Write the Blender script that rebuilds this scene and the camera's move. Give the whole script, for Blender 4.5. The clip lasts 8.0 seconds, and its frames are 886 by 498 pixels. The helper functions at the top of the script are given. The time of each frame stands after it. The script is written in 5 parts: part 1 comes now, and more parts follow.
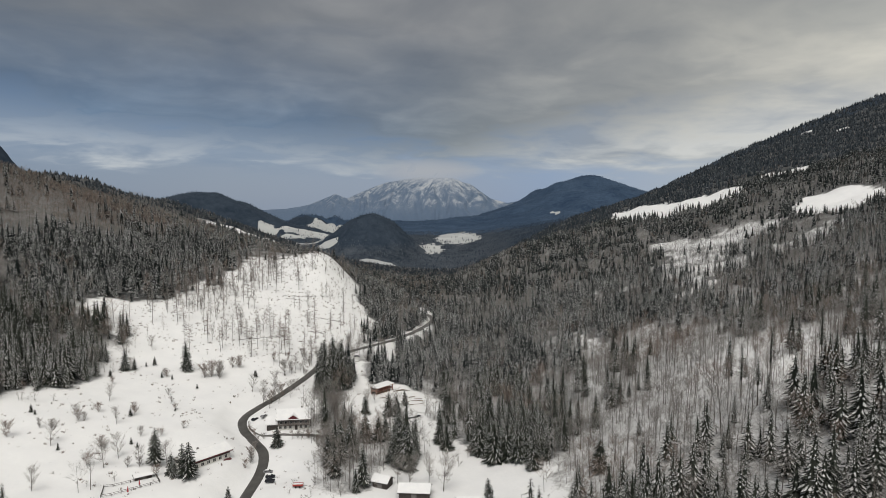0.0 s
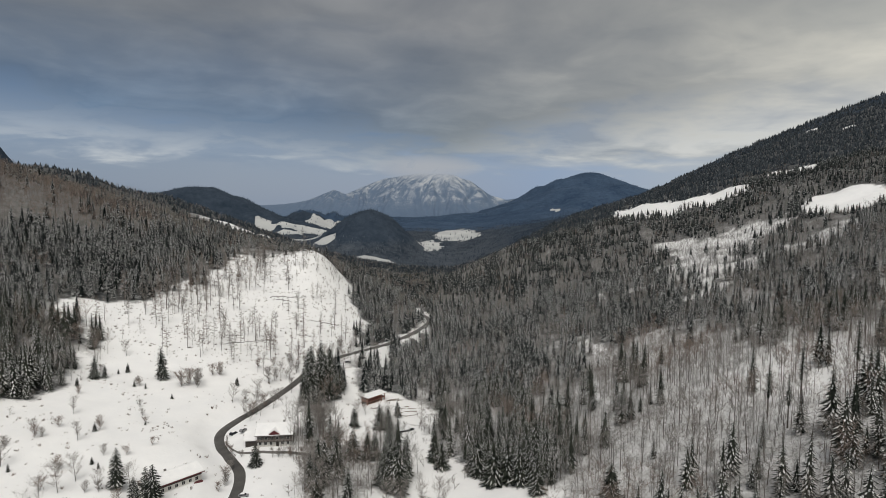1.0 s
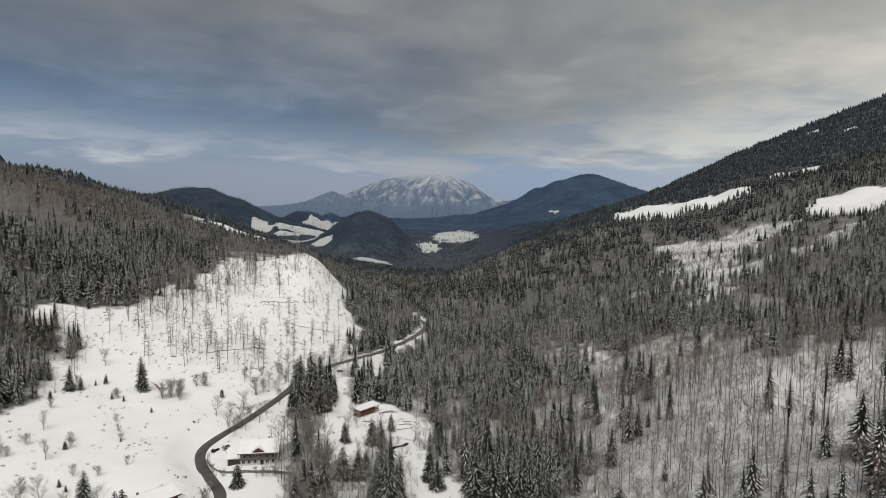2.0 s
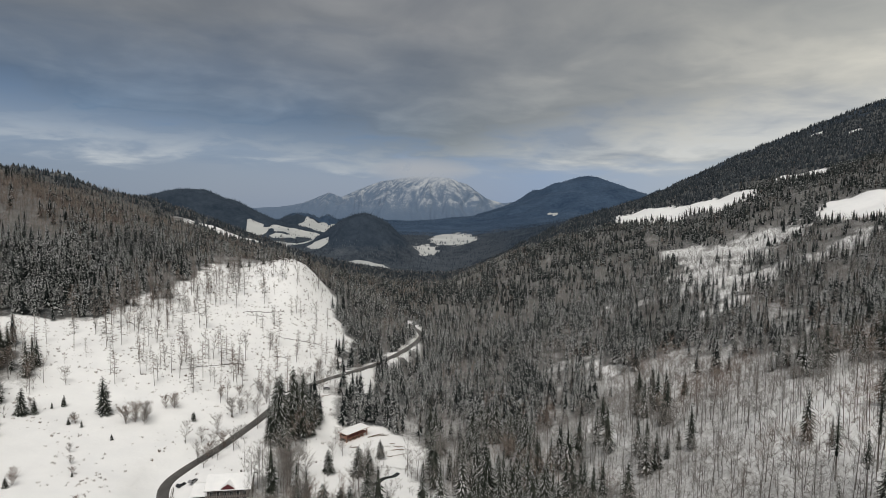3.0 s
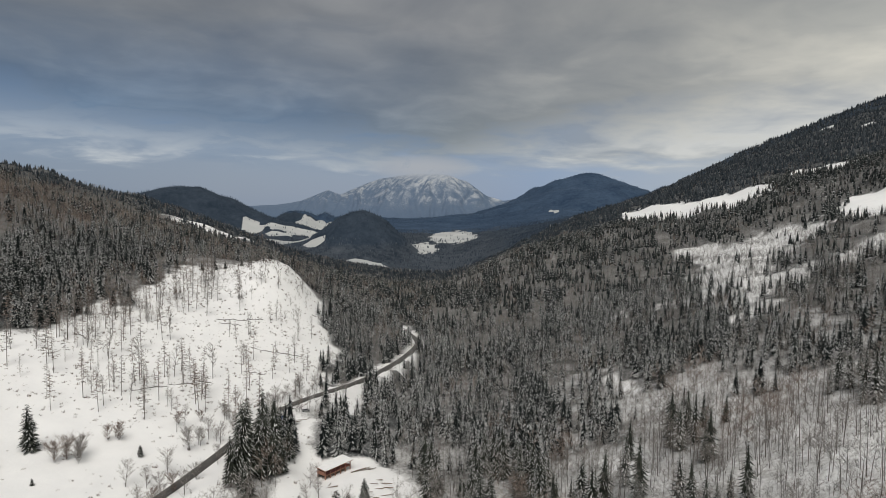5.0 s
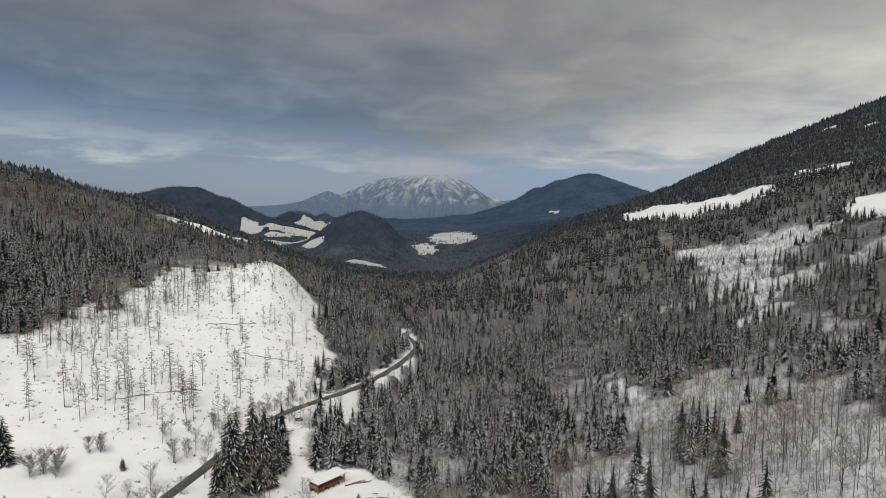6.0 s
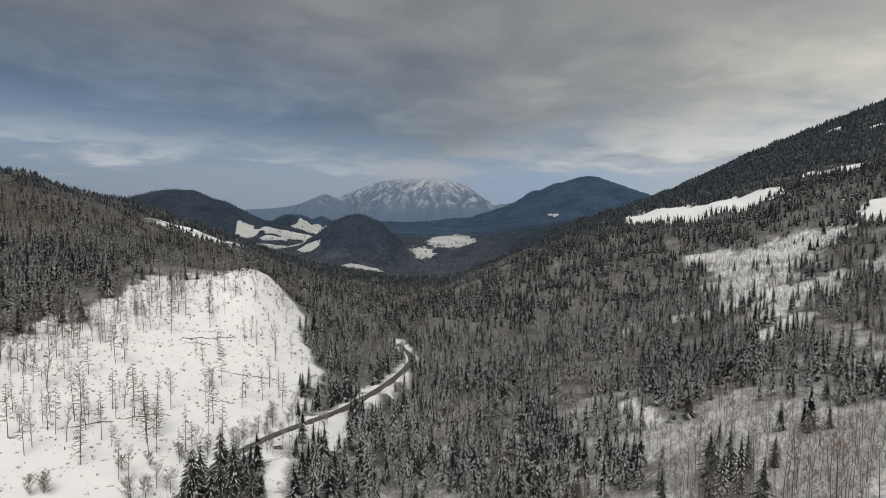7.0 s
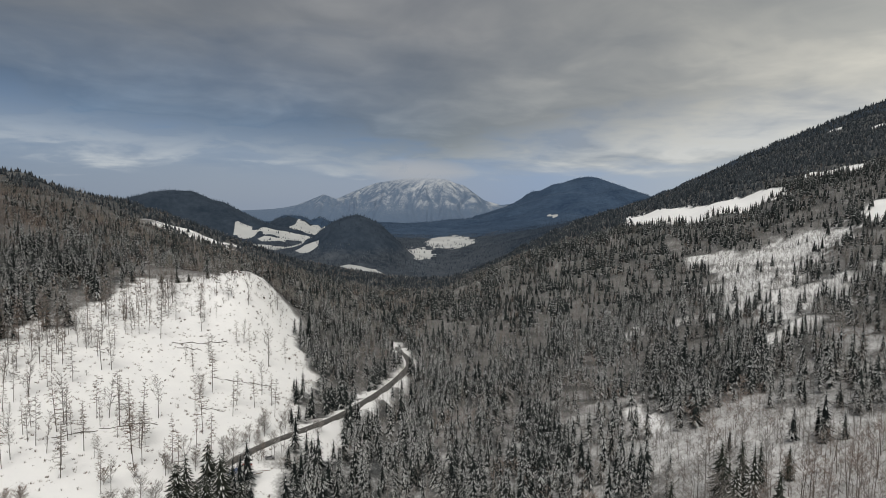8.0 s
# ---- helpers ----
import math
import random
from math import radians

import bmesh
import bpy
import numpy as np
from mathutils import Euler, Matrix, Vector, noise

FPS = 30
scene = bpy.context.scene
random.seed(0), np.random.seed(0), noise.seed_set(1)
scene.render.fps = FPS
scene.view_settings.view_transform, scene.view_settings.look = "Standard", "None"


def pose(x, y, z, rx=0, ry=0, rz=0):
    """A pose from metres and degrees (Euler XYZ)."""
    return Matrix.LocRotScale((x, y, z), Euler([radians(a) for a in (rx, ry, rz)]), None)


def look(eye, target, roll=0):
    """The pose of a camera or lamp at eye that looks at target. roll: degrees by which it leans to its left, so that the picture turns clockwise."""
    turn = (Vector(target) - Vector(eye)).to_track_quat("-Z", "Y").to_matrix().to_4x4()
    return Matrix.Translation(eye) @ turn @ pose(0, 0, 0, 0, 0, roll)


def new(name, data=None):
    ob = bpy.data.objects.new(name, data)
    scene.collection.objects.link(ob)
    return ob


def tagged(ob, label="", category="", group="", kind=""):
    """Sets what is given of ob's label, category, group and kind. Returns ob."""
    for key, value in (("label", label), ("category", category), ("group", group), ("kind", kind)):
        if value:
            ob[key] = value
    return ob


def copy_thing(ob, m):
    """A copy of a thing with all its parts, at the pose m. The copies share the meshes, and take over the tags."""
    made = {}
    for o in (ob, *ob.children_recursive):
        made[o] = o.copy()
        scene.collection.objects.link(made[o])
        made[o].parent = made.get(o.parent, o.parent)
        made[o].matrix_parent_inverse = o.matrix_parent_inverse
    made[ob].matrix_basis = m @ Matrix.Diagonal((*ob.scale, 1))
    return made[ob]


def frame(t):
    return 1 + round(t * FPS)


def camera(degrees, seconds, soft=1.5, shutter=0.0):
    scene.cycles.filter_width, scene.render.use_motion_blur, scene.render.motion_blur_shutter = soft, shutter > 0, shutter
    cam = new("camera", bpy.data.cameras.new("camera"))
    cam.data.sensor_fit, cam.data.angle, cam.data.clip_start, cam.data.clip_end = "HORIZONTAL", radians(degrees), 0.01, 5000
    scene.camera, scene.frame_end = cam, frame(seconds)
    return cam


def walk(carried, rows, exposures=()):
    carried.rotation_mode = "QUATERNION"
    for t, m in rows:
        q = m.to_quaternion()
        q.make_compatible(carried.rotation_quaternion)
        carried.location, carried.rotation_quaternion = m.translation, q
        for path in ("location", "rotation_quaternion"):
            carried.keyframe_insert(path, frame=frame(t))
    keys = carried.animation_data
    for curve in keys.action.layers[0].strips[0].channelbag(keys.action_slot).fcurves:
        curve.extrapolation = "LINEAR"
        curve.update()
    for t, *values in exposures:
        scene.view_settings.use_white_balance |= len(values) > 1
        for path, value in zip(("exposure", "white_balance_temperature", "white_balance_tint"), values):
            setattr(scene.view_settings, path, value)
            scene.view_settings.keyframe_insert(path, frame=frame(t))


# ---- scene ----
cam = camera(70.3, 8.0, 0.9)
METRES, EYE, TILT, LEAN, TURN = 150.0, 100.0, -3.8, 0.0, 0.0
# seconds, right, ahead, up (parts of the flight's length), yaw, pitch, roll
ROWS = [
    (0.0, 0.0, 0.0, 0.0, 0.0, 0.0, 0.0),
    (0.5, 0.0064, 0.1215, 0.0087, -0.04, -0.31, -0.36),
    (1.0, 0.0077, 0.1483, 0.0113, -0.07, -0.32, -0.4),
    (1.4, 0.0088, 0.1710, 0.0130, -0.12, -0.30, -0.43),
    (1.8, 0.0102, 0.1950, 0.0155, -0.18, -0.26, -0.47),
    (2.5, 0.0190, 0.3740, 0.0345, -0.37, -0.08, -0.62),
    (2.65, 0.0198, 0.3960, 0.0357, -0.39, -0.06, -0.62),
    (3.0, 0.0208, 0.4166, 0.0377, -0.41, -0.03, -0.63),
    (3.5, 0.0219, 0.4459, 0.0390, -0.45, -0.03, -0.63),
    (3.8, 0.0226, 0.4640, 0.0397, -0.47, -0.03, -0.63),
    (4.0, 0.0245, 0.5090, 0.0405, -0.49, -0.03, -0.63),
    (4.5, 0.0295, 0.6350, 0.0422, -0.41, -0.25, -0.5),
    (4.7, 0.0305, 0.6790, 0.0428, -0.41, -0.24, -0.51),
    (5.4, 0.0320, 0.7140, 0.0445, -0.40, -0.22, -0.52),
    (5.85, 0.0330, 0.7370, 0.0458, -0.40, -0.21, -0.53),
    (6.0, 0.0342, 0.7640, 0.0475, -0.42, -0.18, -0.53),
    (6.5, 0.0395, 0.8890, 0.0562, -0.53, 0.08, -0.52),
    (6.65, 0.0403, 0.9180, 0.0575, -0.55, 0.09, -0.52),
    (7.0, 0.0411, 0.9384, 0.0592, -0.57, 0.1, -0.5),
    (7.5, 0.0422, 0.9673, 0.0607, -0.6, 0.15, -0.5),
    (8.0, 0.0436, 0.9966, 0.0627, -0.65, 0.17, -0.49),
]

def flight(t):
    """The drone's pose at t seconds: even speed from row to row."""
    x, y, z, yaw, pitch, roll = (np.interp(t, [r[0] for r in ROWS], [r[k] for r in ROWS]) for k in range(1, 7))
    return pose(0, 0, EYE, TILT, LEAN, TURN) @ pose(METRES * x, METRES * y, METRES * z, 90 + pitch, roll, yaw)

walk(cam, [(k / FPS, flight(k / FPS)) for k in range(8 * FPS + 1)])

# ---------------------------------------------------------------- sky and light
EXPOSURE = 0.75
scene.view_settings.exposure = EXPOSURE
SUN_AZ, SUN_EL = 186.0, 58.0      # degrees clockwise from ahead (y), and up

def node(nt, kind, **values):
    n = nt.nodes.new(kind)
    for k, v in values.items():
        if k in n.inputs:
            n.inputs[k].default_value = v
    return n

def ramp(nt, stops, source):
    r = nt.nodes.new("ShaderNodeValToRGB")
    els = r.color_ramp.elements
    while len(els) < len(stops):
        els.new(0.5)
    for e, (p, c) in zip(els, stops):
        e.position = p
        e.color = (*c, 1) if len(c) == 3 else c
    nt.links.new(source, r.inputs[0])
    return r.outputs[0]

def mixed(nt, fac, a, b):
    m = nt.nodes.new("ShaderNodeMix")
    m.data_type = "RGBA"
    for sock, v in ((m.inputs[0], fac), (m.inputs[6], a), (m.inputs[7], b)):
        if isinstance(v, (int, float)):
            sock.default_value = v
        elif isinstance(v, tuple):
            sock.default_value = (*v, 1)
        else:
            nt.links.new(v, sock)
    return m.outputs[2]

def maths(nt, op, a, b=0.0, clamp=False):
    m = nt.nodes.new("ShaderNodeMath")
    m.operation, m.use_clamp = op, clamp
    for sock, v in ((m.inputs[0], a), (m.inputs[1], b)):
        if isinstance(v, (int, float)):
            sock.default_value = v
        else:
            nt.links.new(v, sock)
    return m.outputs[0]

def noise_tex(nt, vector, scale, detail=4.0, rough=0.55, distortion=0.0):
    n = nt.nodes.new("ShaderNodeTexNoise")
    n.inputs["Scale"].default_value, n.inputs["Detail"].default_value = scale, detail
    n.inputs["Roughness"].default_value, n.inputs["Distortion"].default_value = rough, distortion
    if vector is not None:
        nt.links.new(vector, n.inputs["Vector"])
    return n.outputs["Fac"]

def make_sky():
    w = bpy.data.worlds.new("winter_sky")
    scene.world = w
    w.use_nodes = True
    nt = w.node_tree
    nt.nodes.clear()
    sky = nt.nodes.new("ShaderNodeTexSky")
    sky.sky_type, sky.sun_disc = "NISHITA", False
    sky.sun_elevation, sky.sun_rotation = radians(SUN_EL), radians(SUN_AZ)
    coord = nt.nodes.new("ShaderNodeTexCoord")
    sep = nt.nodes.new("ShaderNodeSeparateXYZ")
    nt.links.new(coord.outputs["Generated"], sep.inputs[0])
    x, y, z = sep.outputs
    # a flat cloud deck seen from below: places on it crowd together towards the horizon
    reach = maths(nt, "DIVIDE", 1.0, maths(nt, "ADD", maths(nt, "MAXIMUM", z, 0.0), 0.15))
    comb = nt.nodes.new("ShaderNodeCombineXYZ")
    nt.links.new(maths(nt, "MULTIPLY", x, reach), comb.inputs[0])
    nt.links.new(maths(nt, "MULTIPLY", y, reach), comb.inputs[1])
    deck = noise_tex(nt, comb.outputs[0], 0.9, 4, 0.5, 0.5)
    fine = noise_tex(nt, comb.outputs[0], 2.0, 7, 0.5, 0.5)
    wisp = noise_tex(nt, comb.outputs[0], 5.0, 6, 0.5, 0.8)
    across = maths(nt, "ADD", maths(nt, "MULTIPLY", x, 0.5), 0.5)
    low_deck = ramp(nt, [(0.22, (0.058, 0.096, 0.158)), (0.40, (0.068, 0.097, 0.145)), (0.52, (0.108, 0.119, 0.131)), (0.66, (0.20, 0.198, 0.186)), (0.80, (0.34, 0.33, 0.30))], across)
    high_deck = ramp(nt, [(0.22, (0.104, 0.110, 0.117)), (0.5, (0.133, 0.134, 0.135)), (0.66, (0.198, 0.195, 0.180)), (0.80, (0.30, 0.292, 0.258))], across)
    rise = ramp(nt, [(0.12, (0, 0, 0)), (0.27, (1, 1, 1))], maths(nt, "ADD", z, maths(nt, "MULTIPLY", maths(nt, "SUBTRACT", fine, 0.5), 0.10)))
    body = mixed(nt, rise, low_deck, high_deck)
    billow = maths(nt, "ADD", maths(nt, "MULTIPLY", deck, 0.45), maths(nt, "ADD", maths(nt, "MULTIPLY", fine, 0.42), maths(nt, "MULTIPLY", wisp, 0.13)))
    shade = ramp(nt, [(0.38, (0.76, 0.78, 0.81)), (0.5, (0.99, 0.99, 0.99)), (0.62, (1.36, 1.33, 1.28))], billow)
    mul = nt.nodes.new("ShaderNodeMix")
    mul.data_type, mul.blend_type = "RGBA", "MULTIPLY"
    mul.inputs[0].default_value = 1.0
    nt.links.new(body, mul.inputs[6])
    nt.links.new(shade, mul.inputs[7])
    # a paler layer shows under the ragged edge of the deck, and clear blue under that at the horizon
    under = ramp(nt, [(0.40, (0.100, 0.142, 0.212)), (0.50, (0.152, 0.187, 0.242)), (0.60, (0.30, 0.32, 0.345))], billow)
    pale = ramp(nt, [(0.40, (0.185, 0.195, 0.210)), (0.50, (0.285, 0.288, 0.286)), (0.60, (0.38, 0.376, 0.36))], billow)
    under = mixed(nt, ramp(nt, [(0.50, (0, 0, 0)), (0.64, (0.85, 0.85, 0.85))], across), under, pale)
    clear = ramp(nt, [(0.20, (0.125, 0.160, 0.218)), (0.34, (0.150, 0.182, 0.235)), (0.50, (0.158, 0.193, 0.256)), (0.58, (0.150, 0.200, 0.290)), (0.72, (0.24, 0.27, 0.31))], across)
    gap = maths(nt, "ADD", z, maths(nt, "MULTIPLY", maths(nt, "SUBTRACT", fine, 0.5), 0.09))
    under = mixed(nt, ramp(nt, [(0.045, (1, 1, 1)), (0.080, (0, 0, 0))], gap), under, clear)
    edge = ramp(nt, [(0.22, (0.125, 0.125, 0.125)), (0.5, (0.085, 0.085, 0.085)), (0.72, (0.15, 0.15, 0.15))], across)
    over = maths(nt, "SUBTRACT", maths(nt, "ADD", z, maths(nt, "MULTIPLY", maths(nt, "SUBTRACT", billow, 0.5), 0.24)), edge)
    over = maths(nt, "ADD", maths(nt, "MULTIPLY", over, 17.0), 0.5, True)
    col = mixed(nt, over, under, mul.outputs[2])
    bg1 = node(nt, "ShaderNodeBackground", Strength=1.0)
    nt.links.new(col, bg1.inputs[0])
    bg2 = node(nt, "ShaderNodeBackground", Strength=0.05)
    nt.links.new(sky.outputs[0], bg2.inputs[0])
    mixs = nt.nodes.new("ShaderNodeMixShader")
    mixs.inputs[0].default_value = 0.12
    nt.links.new(bg1.outputs[0], mixs.inputs[1])
    nt.links.new(bg2.outputs[0], mixs.inputs[2])
    out = nt.nodes.new("ShaderNodeOutputWorld")
    nt.links.new(mixs.outputs[0], out.inputs[0])

make_sky()
sun = new("sun", bpy.data.lights.new("sun", "SUN"))
sun.data.energy, sun.data.angle, sun.data.color = 1.5, radians(40), (1.0, 0.955, 0.885)
a, e = radians(SUN_AZ), radians(SUN_EL)
sun.matrix_world = look((400 * math.sin(a) * math.cos(e), 400 * math.cos(a) * math.cos(e), 400 * math.sin(e)), (0, 0, 0))

# ---------------------------------------------------------------- materials
def material(name, build, rough=0.8, metal=0.0, spec=0.3):
    m = bpy.data.materials.new(name)
    m.use_nodes = True
    nt = m.node_tree
    nt.nodes.clear()
    out = nt.nodes.new("ShaderNodeOutputMaterial")
    p = nt.nodes.new("ShaderNodeBsdfPrincipled")
    p.inputs["Roughness"].default_value, p.inputs["Metallic"].default_value = rough, metal
    p.inputs["Specular IOR Level"].default_value = spec
    nt.links.new(p.outputs[0], out.inputs[0])
    build(nt, p)
    return m

def position(nt):
    return nt.nodes.new("ShaderNodeNewGeometry").outputs["Position"]

def bump(nt, p, height, strength, distance):
    b = node(nt, "ShaderNodeBump", Strength=strength, Distance=distance)
    nt.links.new(height, b.inputs["Height"])
    nt.links.new(b.outputs[0], p.inputs["Normal"])

def plain(c1, c2, scale, local=False):
    """Two tones of one surface, mingled at two scales."""
    def build(nt, p):
        v = nt.nodes.new("ShaderNodeTexCoord").outputs["Object"] if local else position(nt)
        n = maths(nt, "ADD", maths(nt, "MULTIPLY", noise_tex(nt, v, scale), 0.6), maths(nt, "MULTIPLY", noise_tex(nt, v, scale * 9), 0.4))
        nt.links.new(ramp(nt, [(0.3, c1), (0.7, c2)], n), p.inputs["Base Color"])
        bump(nt, p, n, 0.3, 0.05)
    return build

def island(c1, c2):
    """Tone changes from piece to piece."""
    def build(nt, p):
        g = nt.nodes.new("ShaderNodeNewGeometry")
        o = nt.nodes.new("ShaderNodeObjectInfo")
        f = maths(nt, "FRACT", maths(nt, "ADD", g.outputs["Random Per Island"], o.outputs["Random"]))
        nt.links.new(ramp(nt, [(0.0, c1), (1.0, c2)], f), p.inputs["Base Color"])
    return build

def frosted(dark, light, snow, amount):
    """Needles with snow caught in patches along the boughs."""
    def build(nt, p):
        g = nt.nodes.new("ShaderNodeNewGeometry")
        needle = ramp(nt, [(0.0, dark), (1.0, light)], g.outputs["Random Per Island"])
        patch = maths(nt, "ADD", noise_tex(nt, position(nt), 5.5, 4, 0.75), maths(nt, "MULTIPLY", g.outputs["Random Per Island"], 0.10))
        f = maths(nt, "MULTIPLY", maths(nt, "SUBTRACT", patch, 0.985 - amount), 5.2, True)
        nt.links.new(mixed(nt, f, needle, snow), p.inputs["Base Color"])
    return build

def snow_ground(nt, p):
    v = position(nt)
    cover = nt.nodes.new("ShaderNodeAttribute")
    cover.attribute_name = "wooded"
    big, mid, fine = noise_tex(nt, v, 0.02, 5), noise_tex(nt, v, 0.12, 6, 0.65), noise_tex(nt, v, 0.9, 5, 0.7)
    white = ramp(nt, [(0.3, (0.74, 0.745, 0.755)), (0.7, (0.86, 0.86, 0.855))], maths(nt, "ADD", maths(nt, "MULTIPLY", big, 0.5), maths(nt, "MULTIPLY", mid, 0.5)))
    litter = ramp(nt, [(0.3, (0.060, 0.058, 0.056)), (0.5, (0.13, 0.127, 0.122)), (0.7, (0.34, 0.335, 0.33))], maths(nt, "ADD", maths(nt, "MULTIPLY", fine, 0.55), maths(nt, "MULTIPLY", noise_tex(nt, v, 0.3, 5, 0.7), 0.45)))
    # a darker floor tone, blended in by the mask read below
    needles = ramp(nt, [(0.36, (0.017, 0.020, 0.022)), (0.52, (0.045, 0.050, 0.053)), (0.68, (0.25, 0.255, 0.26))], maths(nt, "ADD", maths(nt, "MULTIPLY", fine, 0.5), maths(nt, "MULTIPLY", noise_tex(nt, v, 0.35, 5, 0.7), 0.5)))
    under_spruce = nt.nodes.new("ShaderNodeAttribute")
    under_spruce.attribute_name = "spruce_floor"
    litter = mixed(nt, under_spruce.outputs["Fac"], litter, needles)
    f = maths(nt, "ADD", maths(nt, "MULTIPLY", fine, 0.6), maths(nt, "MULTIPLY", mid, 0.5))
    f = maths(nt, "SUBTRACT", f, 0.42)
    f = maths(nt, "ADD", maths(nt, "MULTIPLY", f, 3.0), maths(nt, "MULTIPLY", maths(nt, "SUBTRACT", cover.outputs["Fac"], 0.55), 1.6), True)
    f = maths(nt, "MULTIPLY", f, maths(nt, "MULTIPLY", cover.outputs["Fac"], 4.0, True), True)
    weeds = maths(nt, "MULTIPLY", maths(nt, "SUBTRACT", maths(nt, "ADD", maths(nt, "MULTIPLY", fine, 0.7), maths(nt, "MULTIPLY", mid, 0.4)), 0.69), 5.0, True)
    f = maths(nt, "MAXIMUM", f, maths(nt, "MULTIPLY", weeds, 0.5))
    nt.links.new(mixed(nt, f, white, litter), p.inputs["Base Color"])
    bump(nt, p, maths(nt, "ADD", mid, maths(nt, "MULTIPLY", fine, 0.3)), 0.35, 1.0)

def hazed_ground(nt, p):
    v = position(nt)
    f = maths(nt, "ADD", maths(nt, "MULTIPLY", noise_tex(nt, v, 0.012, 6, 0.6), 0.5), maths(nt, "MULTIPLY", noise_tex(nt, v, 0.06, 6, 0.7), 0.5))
    # field snow greyed by haze in its colour
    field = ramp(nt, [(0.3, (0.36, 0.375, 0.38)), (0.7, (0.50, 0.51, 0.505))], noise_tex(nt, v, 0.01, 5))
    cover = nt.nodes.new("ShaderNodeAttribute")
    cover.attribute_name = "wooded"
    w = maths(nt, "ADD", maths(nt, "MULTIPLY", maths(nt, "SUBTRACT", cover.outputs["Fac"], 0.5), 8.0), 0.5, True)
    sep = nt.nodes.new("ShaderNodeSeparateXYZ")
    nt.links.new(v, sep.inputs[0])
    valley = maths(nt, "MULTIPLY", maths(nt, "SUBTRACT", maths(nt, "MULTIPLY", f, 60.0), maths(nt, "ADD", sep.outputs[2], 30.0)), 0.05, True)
    # both wood tones lifted towards blue as painted haze
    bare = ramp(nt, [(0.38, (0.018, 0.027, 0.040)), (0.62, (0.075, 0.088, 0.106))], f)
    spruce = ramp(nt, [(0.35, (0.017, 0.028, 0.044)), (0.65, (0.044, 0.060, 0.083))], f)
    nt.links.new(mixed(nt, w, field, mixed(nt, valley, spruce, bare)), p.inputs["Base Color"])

def hazed_hills(nt, p):
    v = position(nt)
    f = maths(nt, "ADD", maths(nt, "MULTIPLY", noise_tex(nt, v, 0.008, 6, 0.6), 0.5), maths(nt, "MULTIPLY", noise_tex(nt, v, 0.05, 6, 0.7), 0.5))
    # haze is in the colours here too: greyed fields, bluer woods
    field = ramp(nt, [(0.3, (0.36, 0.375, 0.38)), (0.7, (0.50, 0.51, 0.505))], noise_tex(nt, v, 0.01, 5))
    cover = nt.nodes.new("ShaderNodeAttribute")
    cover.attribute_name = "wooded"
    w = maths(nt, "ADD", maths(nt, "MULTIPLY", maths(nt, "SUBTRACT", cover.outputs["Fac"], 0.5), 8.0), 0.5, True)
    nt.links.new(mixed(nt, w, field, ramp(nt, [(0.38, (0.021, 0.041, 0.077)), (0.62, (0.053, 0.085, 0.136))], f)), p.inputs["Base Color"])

def hazed_rock(nt, p):
    """Wooded foot, then rock with snow lying in the gullies and thicker towards the top, all tinted with blue haze."""
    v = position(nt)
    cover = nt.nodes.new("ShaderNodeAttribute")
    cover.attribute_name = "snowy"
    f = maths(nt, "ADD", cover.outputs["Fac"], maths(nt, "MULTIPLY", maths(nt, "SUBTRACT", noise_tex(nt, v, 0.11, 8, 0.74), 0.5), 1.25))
    # blue-grey haze is painted into every stop, most at the foot
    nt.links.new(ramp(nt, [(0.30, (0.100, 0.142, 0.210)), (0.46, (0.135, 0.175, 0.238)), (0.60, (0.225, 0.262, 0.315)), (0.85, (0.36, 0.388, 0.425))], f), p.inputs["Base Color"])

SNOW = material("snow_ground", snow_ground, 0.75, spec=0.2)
SNOWCAP = material("fresh_snow", plain((0.74, 0.745, 0.755), (0.85, 0.85, 0.845), 0.5), 0.75, spec=0.2)
TREESNOW = material("snow_on_branches", frosted((0.02, 0.026, 0.022), (0.10, 0.105, 0.10), (0.82, 0.82, 0.82), 0.56), 0.8, spec=0.2)
NEEDLES = material("spruce_needles", island((0.012, 0.016, 0.013), (0.05, 0.056, 0.045)), 0.8, spec=0.15)
DARKNEEDLES = material("dusted_needles", frosted((0.006, 0.009, 0.010), (0.028, 0.034, 0.033), (0.66, 0.67, 0.67), 0.31), 0.85, spec=0.12)
FROSTED = material("frosted_needles", frosted((0.007, 0.010, 0.010), (0.036, 0.042, 0.040), (0.79, 0.80, 0.80), 0.50), 0.85, spec=0.15)
# the two needle materials again, with aerial haze mixed into needle and snow colour
HAZENEEDLES = material("hazed_needles", frosted((0.012, 0.017, 0.022), (0.040, 0.048, 0.056), (0.50, 0.52, 0.54), 0.33), 0.9, spec=0.1)
HAZEFROST = material("hazed_frosted_needles", frosted((0.014, 0.019, 0.024), (0.046, 0.055, 0.062), (0.52, 0.54, 0.56), 0.47), 0.9, spec=0.1)
GREYTWIGS = material("frosted_twigs", island((0.10, 0.098, 0.095), (0.50, 0.495, 0.485)), 0.9, spec=0.1)
BARK = material("bark", plain((0.05, 0.043, 0.038), (0.17, 0.15, 0.135), 1.2), 0.9, spec=0.1)
TWIGS = material("bare_twigs", island((0.10, 0.092, 0.085), (0.37, 0.345, 0.325)), 0.9, spec=0.1)
REDTWIGS = material("brown_leafy_twigs", island((0.10, 0.076, 0.065), (0.33, 0.272, 0.238)), 0.9, spec=0.1)
# distance haze is put into these tones: paler and bluer the farther off
HAZED_SPRUCE = material("hazed_spruces", plain((0.017, 0.028, 0.044), (0.044, 0.059, 0.082), 0.02), 0.9, spec=0.1)
